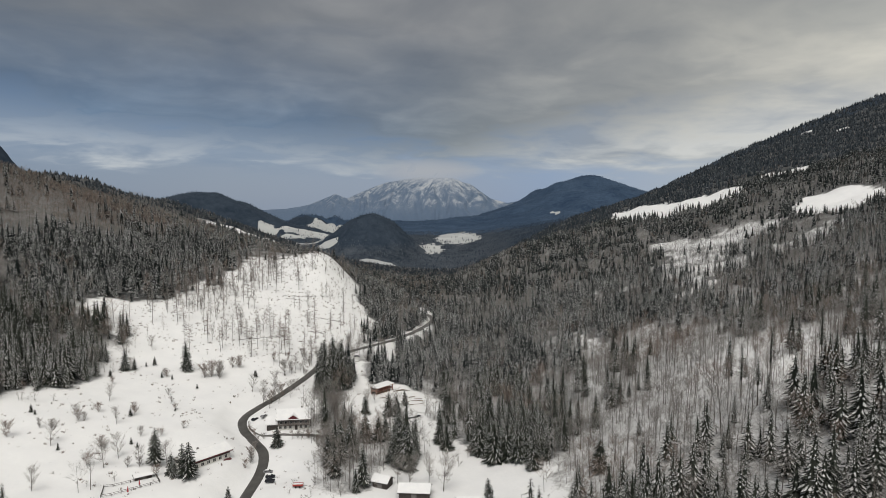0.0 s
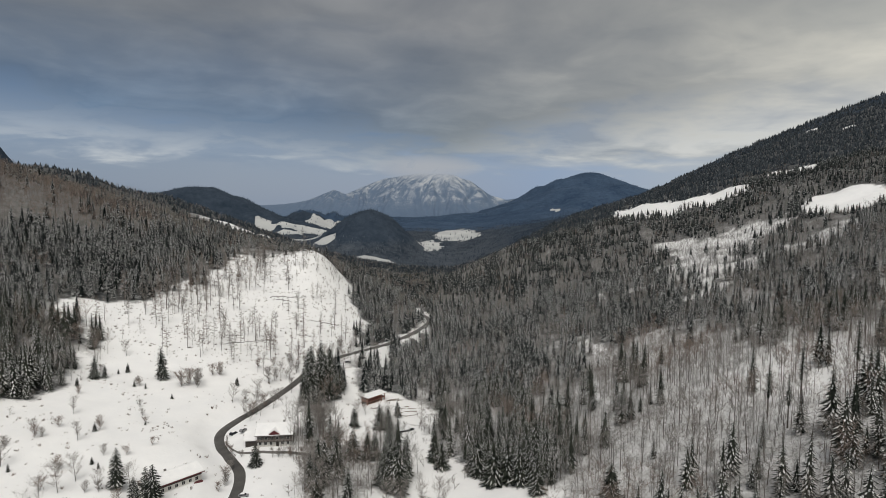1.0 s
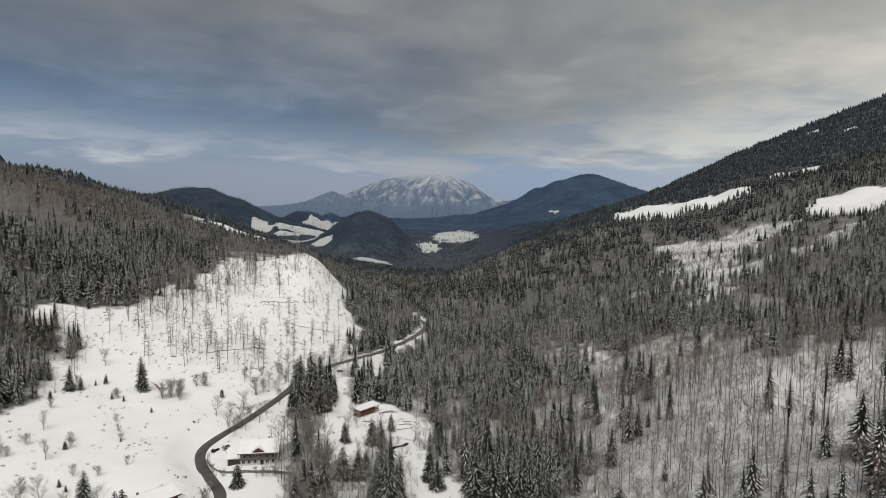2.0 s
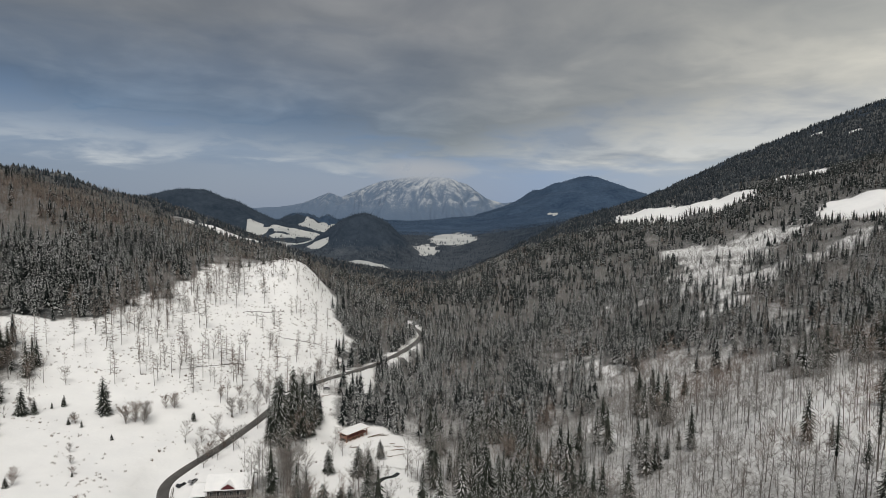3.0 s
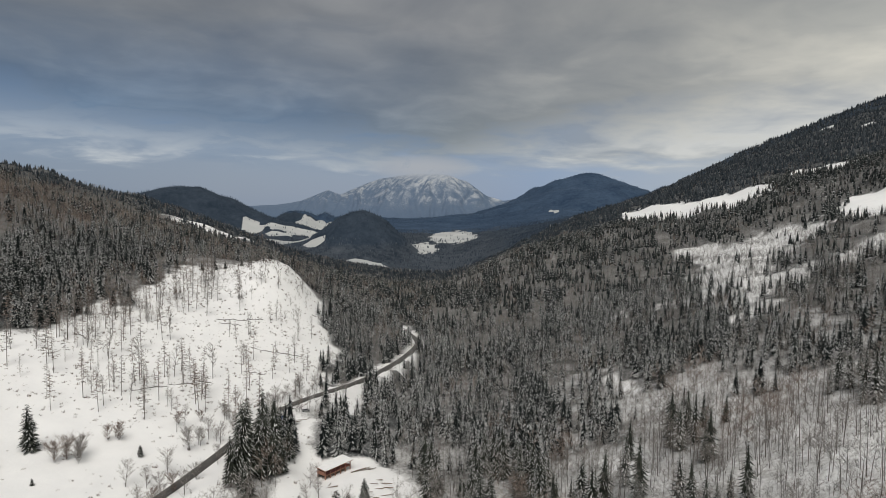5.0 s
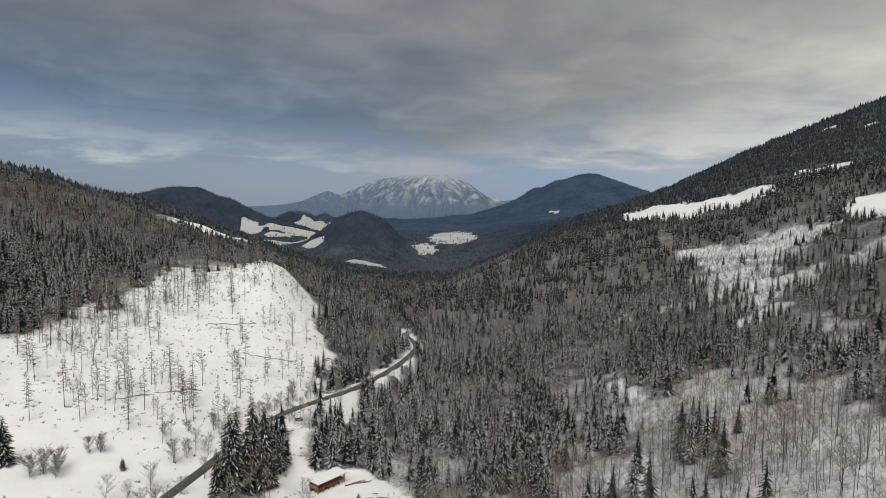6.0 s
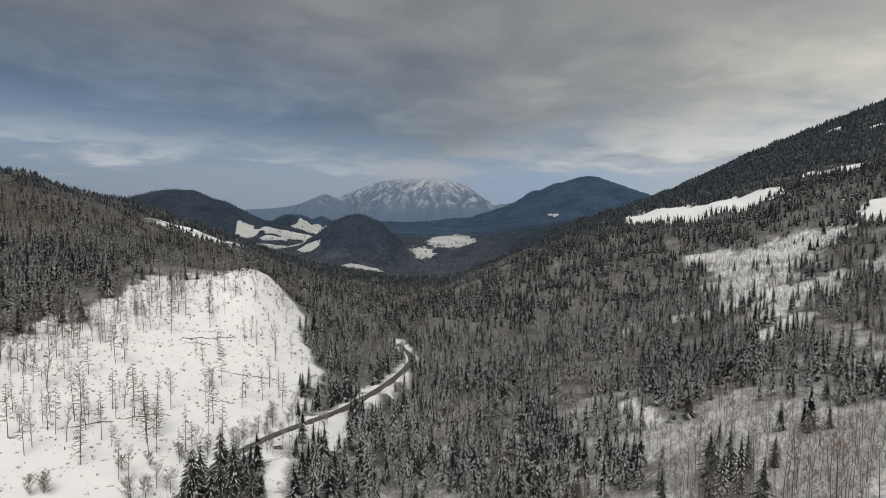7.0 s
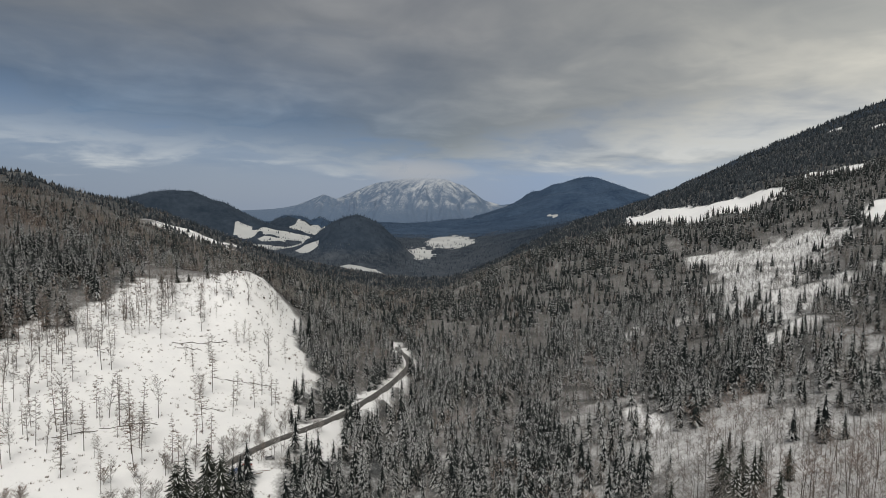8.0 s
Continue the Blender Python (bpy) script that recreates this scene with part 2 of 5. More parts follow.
BLUE_HAZED_SPRUCE = material("blue_hazed_spruces", plain((0.018, 0.034, 0.062), (0.044, 0.070, 0.110), 0.02), 0.9, spec=0.1)
HAZED_BARE = material("distant_bare_woods", plain((0.030, 0.041, 0.057), (0.105, 0.12, 0.14), 0.06), 0.9, spec=0.1)
HAZED_HILLS = material("hazed_wooded_hills", hazed_hills, 0.9, spec=0.1)
HAZED_WOODS = material("hazed_distant_woods", hazed_ground, 0.9, spec=0.1)
HAZED_ROCK = material("hazed_rock_and_snow", hazed_rock, 0.9, spec=0.1)
PLASTER = material("white_plaster", plain((0.62, 0.61, 0.58), (0.76, 0.75, 0.72), 0.8, True), 0.85)
DARKWOOD = material("dark_stained_wood", plain((0.035, 0.03, 0.028), (0.085, 0.072, 0.066), 1.6, True), 0.75)
GREYWOOD = material("weathered_grey_wood", plain((0.13, 0.115, 0.108), (0.27, 0.245, 0.23), 1.4, True), 0.8)
REDWOOD = material("dark_red_paint", plain((0.075, 0.018, 0.022), (0.125, 0.03, 0.034), 1.2, True), 0.6)
TIMBER = material("fresh_timber", plain((0.25, 0.115, 0.08), (0.38, 0.21, 0.15), 1.5, True), 0.7)
LOGWOOD = material("cut_logs", plain((0.10, 0.075, 0.055), (0.26, 0.20, 0.15), 1.2, True), 0.85)
STONE = material("dry_stone", plain((0.10, 0.095, 0.09), (0.26, 0.25, 0.24), 1.3), 0.9)
GLASS = material("dark_window_glass", plain((0.012, 0.014, 0.017), (0.03, 0.034, 0.04), 0.5, True), 0.12, spec=0.5)
METAL = material("dark_painted_metal", plain((0.025, 0.026, 0.028), (0.05, 0.05, 0.053), 2.0, True), 0.45, 0.3)
TYRE = material("rubber", plain((0.015, 0.015, 0.015), (0.03, 0.03, 0.03), 3.0, True), 0.8)
DARKCAR = material("dark_car_paint", plain((0.02, 0.022, 0.028), (0.035, 0.037, 0.045), 0.5, True), 0.25, 0.2)
GREYCAR = material("grey_car_paint", plain((0.22, 0.22, 0.23), (0.30, 0.30, 0.31), 0.5, True), 0.3, 0.2)
REDCAR = material("red_paint", plain((0.28, 0.035, 0.03), (0.38, 0.06, 0.05), 0.6, True), 0.4)
BLUEPAINT = material("blue_paint", plain((0.03, 0.08, 0.26), (0.05, 0.12, 0.34), 0.6, True), 0.4)
CLOTH = material("red_cloth", plain((0.30, 0.025, 0.035), (0.42, 0.05, 0.06), 2.0, True), 0.9)
WATER = material("dark_stream_water", plain((0.012, 0.014, 0.015), (0.03, 0.033, 0.034), 0.5), 0.15)
ASPHALT = material("wet_asphalt", plain((0.042, 0.04, 0.038), (0.105, 0.10, 0.094), 0.3), 0.55, spec=0.4)

# ---------------------------------------------------------------- the lie of the land
STATIONS = np.array([100, 180, 240, 300, 370, 440, 490, 560, 700, 900, 1200, 1600, 2200, 3000], float)
# valley cross-sections, height in metres at each station, one row per offset from the valley line
LEFT_X = np.array([-500, -300, -200, -130, -85, -45, -10], float)
LEFT = [
    (105, 120, 130, 140, 150, 160, 165, 165, 145, 112, 106, 0, -12, 18),
    (45, 55, 65, 70, 85, 95, 100, 98, 78, 55, 33, -30, -24, 8),
    (22, 28, 35, 36, 52, 62, 70, 66, 48, 25, -8, -45, -28, 3),
    (10, 14, 20, 21, 38, 52, 69, 47, 30, 6, -28, -55, -30, 0),
    (5, 8, 10, 14, 20, 36, 63, 33, 14, -3, -35, -60, -31, -2),
    (2, 4, 6, 7, 13, 13, 19, 16, 5, -8, -38, -62, -32, -5),
    (0, 1, 1, -1, -2, -2, 0, 3, 0, -10, -40, -63, -33, -8),
]
RIGHT_X = np.array([20, 50, 90, 140, 220, 330, 500, 750, 1100], float)
RIGHT = [
    (1, 0, 0, -1, -2, -3, -3, 0, 2, -6, -40, -63, -33, -10),
    (9, 7, 5, 3, 2, 2, 3, 4, 10, 13, -30, -58, -30, -10),
    (30, 27, 25, 18, 13, 11, 11, 12, 20, 32, -8, -46, -26, -10),
    (55, 51, 45, 37, 29, 25, 24, 24, 27, 48, 15, -25, -22, -10),
    (85, 74, 60, 56, 52, 48, 46, 44, 38, 68, 48, 20, -10, -10),
    (120, 102, 86, 82, 80, 76, 74, 72, 64, 86, 92, 72, 10, -5),
    (165, 150, 132, 125, 125, 120, 118, 116, 120, 145, 150, 122, 60, 0),
    (230, 210, 195, 190, 190, 188, 186, 185, 185, 195, 220, 245, 150, -20),
    (300, 280, 270, 265, 262, 260, 258, 256, 250, 260, 300, 385, 250, 20),
]
# hills: middle x, y, height of the top, half-widths across and along, shape (2 is a bell, higher is blunter)
HILLS = [
    (-214, 1880, 80, 92, 105, 2.3),
    (-898, 2300, 155, 226, 130, 2.0),
    (-565, 2650, 68, 80, 110, 2.6),
    (-470, 2720, 60, 45, 90, 2.2),
    (-1235, 1650, 300, 105, 160, 2.0),
    (-97, 484, 65, 12, 20, 2.0),
    (-705, 1080, 153, 92, 100, 3.0),
    (830, 3650, 283, 315, 420, 1.7),
    (1250, 3500, 165, 200, 330, 2.0),
    (240, 3400, 52, 300, 250, 2.2),
]
CELL = 10.0
RX, RY = np.arange(-1600, 2401, CELL), np.arange(-1500, 5301, CELL)

def lay_of_land():
    xs = np.concatenate(([-1600, -850], LEFT_X, RIGHT_X, [1700, 2400]))
    rows = np.array(LEFT + RIGHT, float)
    fall = np.clip((STATIONS - 900) / 700, 0, 1)
    rows = np.vstack((rows[0] + 190 * (1 - fall) - 10 * fall, rows[0] + 80 * (1 - fall) - 8 * fall, rows, rows[-1] * 1.2, rows[-1] * 1.2))
    across = np.array([np.interp(RX, xs, rows[:, k]) for k in range(len(STATIONS))])
    z = np.array([np.interp(RY, STATIONS, across[:, k]) for k in range(len(RX))]).T
    kernel = np.exp(-0.5 * (np.arange(-5, 6) / 1.7) ** 2)
    kernel /= kernel.sum()
    for axis in (0, 1):
        pad = [(5, 5) if k == axis else (0, 0) for k in (0, 1)]
        z = np.apply_along_axis(lambda v: np.convolve(v, kernel, "valid"), axis, np.pad(z, pad, mode="edge"))
    return z

LAND = lay_of_land()

def waves(x, y, size, seed):
    """A cheap smooth noise between about -1 and 1."""
    r = np.random.RandomState(seed)
    v = 0
    for k in range(5):
        ang, ph, s = r.uniform(0, 6.28), r.uniform(0, 6.28, 2), size * r.uniform(0.6, 1.6)
        u, w = x * math.cos(ang) + y * math.sin(ang), -x * math.sin(ang) + y * math.cos(ang)
        v = v + np.sin(u * 6.28 / s + ph[0]) * np.sin(w * 6.28 / (s * 1.3) + ph[1])
    return v / 2.4

def bare_land(x, y):
    x, y = np.asarray(x, float), np.asarray(y, float)
    u = np.clip((x - RX[0]) / CELL, 0, len(RX) - 1.001)
    v = np.clip((y - RY[0]) / CELL, 0, len(RY) - 1.001)
    i, j = u.astype(int), v.astype(int)
    f, g = u - i, v - j
    z = (LAND[j, i] * (1 - f) + LAND[j, i + 1] * f) * (1 - g) + (LAND[j + 1, i] * (1 - f) + LAND[j + 1, i + 1] * f) * g
    base = z
    for hx, hy, top, sx, sy, k in HILLS:
        d = np.hypot((x - hx) / sx, (y - hy) / sy)
        bell = np.exp(-0.5 * d ** k) * (1 + 0.10 * waves(x, y, sx * 0.8, int(abs(hx))) * np.clip(d, 0, 1.2))
        z = np.maximum(z, base + (top - base) * bell)
    far = np.clip((y - 250) / 500, 0, 1)
    rough = 0.5 + 2.5 * far
    return z + rough * waves(x, y, 70 + 0 * x, 3) + 0.35 * waves(x, y, 17, 5)

# road centre line: x, y, height
ROAD = [(-60, 150, 1.5), (-66, 180, 2.3), (-66, 204, 3.2), (-66, 222, 4.6), (-69, 236, 5.8), (-76, 246, 7), (-83, 256, 7.9), (-86, 266, 8.8), (-84, 276, 9.6),
        (-78, 292, 10.8), (-71, 318, 12.4), (-66, 345, 13.6), (-57, 368, 14), (-46, 386, 13.8), (-34, 408, 12.6), (-24, 440, 10.5), (-17, 470, 8.4),
        (-12, 500, 6.4), (-9, 525, 5.2), (-11, 545, 4.6), (-16, 562, 4.4), (-20, 580, 4.0)]

def spline(points, step):
    p = np.array(points, float)
    p = np.vstack((2 * p[0] - p[1], p, 2 * p[-1] - p[-2]))
    out = []
    for k in range(1, len(p) - 2):
        n = max(2, int(np.linalg.norm(p[k + 1] - p[k]) / step))
        for t in np.arange(n) / n:
            out.append(0.5 * (2 * p[k] + (p[k + 1] - p[k - 1]) * t + (2 * p[k - 1] - 5 * p[k] + 4 * p[k + 1] - p[k + 2]) * t * t + (3 * p[k] - p[k - 1] - 3 * p[k + 1] + p[k + 2]) * t ** 3))
    out.append(p[-2])
    return np.array(out)

ROAD_LINE = spline(ROAD, 3.0)
ROAD_HALF = 1.8
# levelled places: x, y, radius, height
PADS = [(-62.6, 258.5, 9, 8.5), (-85.5, 217.9, 9, 9.8), (-33, 323, 9, 3.8), (-9, 209, 7, 1.6), (-21, 214.5, 4, 2.4), (-60, 217, 6, 4.1), (-54, 352, 9, 11.6), (-98, 195, 7, 10.7)]

def road_distance(x, y):
    x, y = np.asarray(x, float), np.asarray(y, float)
    best, height = np.full(x.shape, 1e9), np.zeros(x.shape)
    near = (x > -130) & (x < 30) & (y > 110) & (y < 620)
    xs, ys = x[near], y[near]
    b, hgt = np.full(xs.shape, 1e9), np.zeros(xs.shape)
    for p, q in zip(ROAD_LINE[:-1], ROAD_LINE[1:]):
        d = q - p
        t = np.clip(((xs - p[0]) * d[0] + (ys - p[1]) * d[1]) / (d[0] ** 2 + d[1] ** 2), 0, 1)
        dist = np.hypot(xs - p[0] - t * d[0], ys - p[1] - t * d[1])
        m = dist < b
        b[m], hgt[m] = dist[m], (p[2] + t * d[2])[m]
    best[near], height[near] = b, hgt
    return best, height

def land(x, y):
    x, y = np.asarray(x, float), np.asarray(y, float)
    z = bare_land(x, y)
    for px, py, r, h in PADS:
        w = np.clip((r * 1.9 - np.hypot(x - px, y - py)) / (r * 0.9), 0, 1)
        w = w * w * (3 - 2 * w)
        z = z * (1 - w) + h * w
    d, h = road_distance(x, y)
    w = np.clip((ROAD_HALF + 9 - d) / 7.5, 0, 1)
    w = w * w * (3 - 2 * w)
    return z * (1 - w) + (h - 0.12) * w

# open ground: ellipses x, y, half-widths, turn in degrees
SLOPE_GAPS = [
    (132, 541, 7, 9, 0), (69, 311, 3.5, 15, 10), (126, 232, 5, 3, 20), (94, 404, 3.5, 22, 10), (137, 262, 7, 2.5, 30),
]
MEADOW_EDGE = [
    (-150, 200, 45, 42, 0), (-8, 313, 12, 12, 0),
]
VALLEY_MEADOWS = [
    (-105, 245, 62, 62, 0), (-85, 300, 50, 70, 10), (-112, 370, 56, 60, 0), (-108, 435, 46, 52, 10), (-100, 470, 30, 30, 0), (-76, 395, 30, 34, 0), (-75, 440, 26, 30, 0), (-83, 470, 22, 22, 0), (-38, 388, 9, 14, 0), (-27, 432, 1.5, 20, 8), (-150, 300, 40, 45, 0), (-156, 335, 46, 32, 0), (-60, 180, 60, 60, 0),
]
YARDS = [
    (-57, 222, 10, 36, 0), (4, 203, 36, 38, -20), (-26, 317, 19, 19, 0), (-14, 312, 12, 12, 0), (-30, 292, 9, 16, 0), (-43.5, 318, 4.5, 46, 8), (-7, 270, 8, 28, 14), (3, 252, 9, 13, 25), (12, 226, 18, 20, -30),
]
UPLAND_FIELDS = [
    (-362, 1098, 65, 16, 22), (335, 1040, 48, 120, 0), (390, 960, 62, 58, 0), (538, 985, 42, 40, 0), (873, 1385, 9, 16, 0), (852, 1487, 7, 14, 0), (762, 1600, 8, 12, 0), (455, 725, 46, 48, 0), (270, 745, 26, 16, 10), (262, 632, 92, 36, 46), (228, 580, 50, 13, 40), (285, 715, 44, 14, 10), (342, 580, 74, 20, 37), (315, 705, 75, 36, 25), (165, 540, 22, 6, 40), (232, 530, 60, 24, 38), (200, 548, 40, 12, 35), (190, 470, 26, 9, 30),
]
FAR_FIELDS = [
    (545, 3020, 24, 45, 0), (440, 3010, 13, 22, 0), (-400, 1360, 80, 40, 20), (-338, 1062, 62, 26, 22), (-600, 2150, 38, 60, 20), (-500, 2095, 46, 36, 15), (-322, 1762, 30, 30, 0), (-470, 1880, 130, 80, 0), (-450, 2200, 120, 60, 0), (-430, 2480, 110, 140, 0), (-335, 2090, 55, 70, 0), (-560, 3050, 150, 160, 0), (-330, 2560, 45, 110, 0), (60, 2450, 85, 260, 0), (-45, 2050, 45, 190, 0), (-175, 1640, 52, 22, 0),
]
OPEN = SLOPE_GAPS + MEADOW_EDGE + VALLEY_MEADOWS + YARDS + UPLAND_FIELDS + FAR_FIELDS

# groves that stand in the open ground: ellipses x, y, half-widths
GROVES = [(-182, 268, 31, 20), (-210, 300, 50, 40), (-54, 315, 7.5, 30), (-52, 264, 8, 20), (-33, 246, 8, 16), (-35, 226, 12, 22), (-132, 496, 42, 12), (-160, 448, 13, 30)]

def openness(x, y):
    """1 on open snow, 0 in the woods."""
    x, y = np.asarray(x, float), np.asarray(y, float)
    o = np.zeros(x.shape)
    edge = 0.16 * waves(x, y, 26, 21) + 0.10 * waves(x, y, 9, 22)
    for cx, cy, a, b, turn in OPEN:
        c, s = math.cos(radians(turn)), math.sin(radians(turn))
        u, v = (x - cx) * c + (y - cy) * s, -(x - cx) * s + (y - cy) * c
        o = np.maximum(o, np.clip((1.0 + edge - np.hypot(u / a, v / b)) * 6 + 0.5, 0, 1))
    for cx, cy, a, b in GROVES:
        o = np.minimum(o, np.clip((np.hypot((x - cx) / a, (y - cy) / b) - 1.0 - edge) * 6 + 0.5, 0, 1))
    return np.maximum(o, road_distance(x, y)[0] < ROAD_HALF + 3)

def bump_at(x, y, cx, cy, a, b):
    return np.exp(-(((x - cx) / a) ** 2 + ((y - cy) / b) ** 2))

# where spruces lead (plus) and where bare woods lead (minus): x, y, half-widths, amount
SPRUCE_BELTS = []
SPRUCE_BELTS += [
    (-170, 266, 40, 30, 0.8), (-54, 318, 12, 30, 0.9), (-22, 350, 26, 26, 0.35), (-20, 400, 30, 45, 0.3), (30, 250, 28, 22, 0.7), (24, 350, 36, 50, 0.42), (45, 400, 30, 30, 0.25), (112, 345, 52, 38, -0.6), (150, 440, 60, 28, 0.4), (130, 525, 70, 25, 0.35), (112, 158, 30, 28, 0.35),
]
SPRUCE_BELTS += [
    (-230, 450, 70, 90, 0.25), (-200, 410, 50, 60, 0.8), (-185, 470, 40, 40, 0.5), (-40, 480, 30, 60, 0.45), (160, 380, 40, 40, 0.25), (90, 480, 70, 70, 0.12), (-260, 640, 60, 60, 0.5), (220, 520, 50, 40, 0.4),
]
SPRUCE_BELTS += [
    (125, 222, 26, 20, -0.5), (105, 255, 40, 55, -0.55), (150, 275, 55, 55, -0.5), (75, 215, 22, 40, -0.6), (60, 285, 24, 22, -0.5), (-300, 470, 60, 60, -0.6), (-330, 560, 90, 110, -0.5), (-450, 760, 170, 170, -0.45), (-420, 930, 130, 120, -0.3), (-118, 492, 58, 20, -0.8), (-158, 448, 14, 32, -0.7),
]
SPRUCE_BELTS += [
    (-4, 300, 16, 18, -0.4), (-4, 345, 12, 16, -0.3), (-15, 275, 22, 38, -0.5), (-55, 270, 14, 30, -0.6), (200, 430, 40, 40, -0.4), (280, 480, 60, 40, -0.35), (100, 380, 22, 22, -0.3), (310, 640, 60, 50, -0.5), (-20, 215, 30, 22, -0.35), (-36, 228, 16, 24, -0.35),
]

def spruce_share(x, y):
    s = 0.43 + 0.5 * waves(x, y, 75, 31) + 0.62 * waves(x, y, 24, 32) + 0.3 * np.clip((y - 800) / 150, 0, 1) * (x > 100) + 0.25 * np.clip((y - 1050) / 150, 0, 1)
    s = s + 0.34 * waves(x, y * 0.32, 62, 33) * np.clip((y - 380) / 120, 0, 1)
    for cx, cy, a, b, amount in SPRUCE_BELTS:
        s = s + amount * bump_at(x, y, cx, cy, a, b)
    return s

def mesh_from(name, verts, faces, mats, index=None, smooth=False):
    me = bpy.data.meshes.new(name)
    verts, faces = np.asarray(verts, np.float32), np.asarray(faces, np.int32)
    n, k = faces.shape
    me.vertices.add(len(verts))
    me.vertices.foreach_set("co", verts.ravel())
    me.loops.add(n * k)
    me.loops.foreach_set("vertex_index", faces.ravel())
    me.polygons.add(n)
    me.polygons.foreach_set("loop_start", np.arange(0, n * k, k, dtype=np.int32))
    me.polygons.foreach_set("loop_total", np.full(n, k, np.int32))
    for m in mats:
        me.materials.append(m)
    if index is not None:
        me.polygons.foreach_set("material_index", np.asarray(index, np.int32))
    if smooth:
        me.polygons.foreach_set("use_smooth", np.ones(n, bool))
    me.update(calc_edges=True)
    me.validate()
    return me

def make_ground():
    ys = list(np.arange(-1400, 90, 30.0))
    step = 2.6
    while ys[-1] < 5200:
        ys.append(ys[-1] + step)
        if ys[-1] > 480:
            step = min(step * 1.013, 34)
    ys = np.array(ys)
    s = np.linspace(-1, 1, 231)
    width = 330 + 0.80 * np.maximum(ys, 0) + np.maximum(-ys, 0) * 0.6
    X, Y = s[None, :] * width[:, None], np.repeat(ys[:, None], len(s), 1)
    Z = land(X, Y)
    n, k = X.shape
    idx = np.arange(n * k).reshape(n, k)
    faces = np.stack((idx[:-1, :-1], idx[:-1, 1:], idx[1:, 1:], idx[1:, :-1]), -1).reshape(-1, 4)
    yy = Y[:-1, :-1].ravel()
    # ground colour takes on more haze past 1500 m and again past 2600 m
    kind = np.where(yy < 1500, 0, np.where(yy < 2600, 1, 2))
    me = mesh_from("ground", np.stack((X, Y, Z), -1).reshape(-1, 3), faces, [SNOW, HAZED_WOODS, HAZED_HILLS], kind, True)
    at = me.attributes.new("wooded", "FLOAT", "POINT")
    share = spruce_share(X, Y)
    thick = np.clip(0.57 + 0.36 * np.clip(share, 0, 0.9) + np.clip((Y - 380) / 250, 0, 0.36) + 0.5 * np.clip((Y - 900) / 300, 0, 1) + 0.35 * (X < -170) - 0.5 * bump_at(X, Y, 142, 250, 30, 34), 0, 1)
    brushy = np.where((Y > 452) & (Y < 500) & (X < -105), 0.66, 1.0) * np.where(((Y > 470) & (Y < 800) & (X > 150) & (X < 390)) | ((Y < 300) & (X > 60)), 0.55, 1.0)
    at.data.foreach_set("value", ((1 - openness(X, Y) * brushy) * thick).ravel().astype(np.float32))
    # mask of the darker floor: where spruces lead, and everywhere farther up the valley
    at = me.attributes.new("spruce_floor", "FLOAT", "POINT")
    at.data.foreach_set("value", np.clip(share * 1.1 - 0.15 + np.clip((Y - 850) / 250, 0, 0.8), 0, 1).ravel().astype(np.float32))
    tagged(new("ground", me), "snow-covered alpine valley with wooded slopes and hills", "ground", kind="structure")

make_ground()

def make_road():
    p = ROAD_LINE
    d = np.gradient(p[:, :2], axis=0)
    d /= np.linalg.norm(d, axis=1)[:, None]
    side = np.stack((-d[:, 1], d[:, 0]), 1)
    verts, faces = [], []
    offs = [(-1.25, -0.5), (-1.0, 0.0), (-0.5, 0.05), (0, 0.07), (0.5, 0.05), (1.0, 0.0), (1.25, -0.5)]
    for (x, y, z), (sx, sy) in zip(p, side):
        for o, dz in offs:
            verts.append((x + sx * o * ROAD_HALF, y + sy * o * ROAD_HALF, z + 0.08 + dz))
    m = len(offs)
    for k in range(len(p) - 1):
        for j in range(m - 1):
            faces.append((k * m + j, k * m + j + 1, (k + 1) * m + j + 1, (k + 1) * m + j))
    tagged(new("road", mesh_from("road", verts, faces, [ASPHALT], None, True)), "cleared dark asphalt country road winding through snow", "road", kind="structure")

make_road()

def lattice(x, y, size, seed):
    """Smooth value noise from 0 to 1 on a square lattice."""
    table = np.random.RandomState(seed).rand(64, 64)
    u, v = x / size, y / size
    i, j = np.floor(u).astype(int), np.floor(v).astype(int)
    f, g = u - i, v - j
    f, g = f * f * (3 - 2 * f), g * g * (3 - 2 * g)
    at = lambda a, b: table[a % 64, b % 64]
    return (at(i, j) * (1 - f) + at(i + 1, j) * f) * (1 - g) + (at(i, j + 1) * (1 - f) + at(i + 1, j + 1) * f) * g

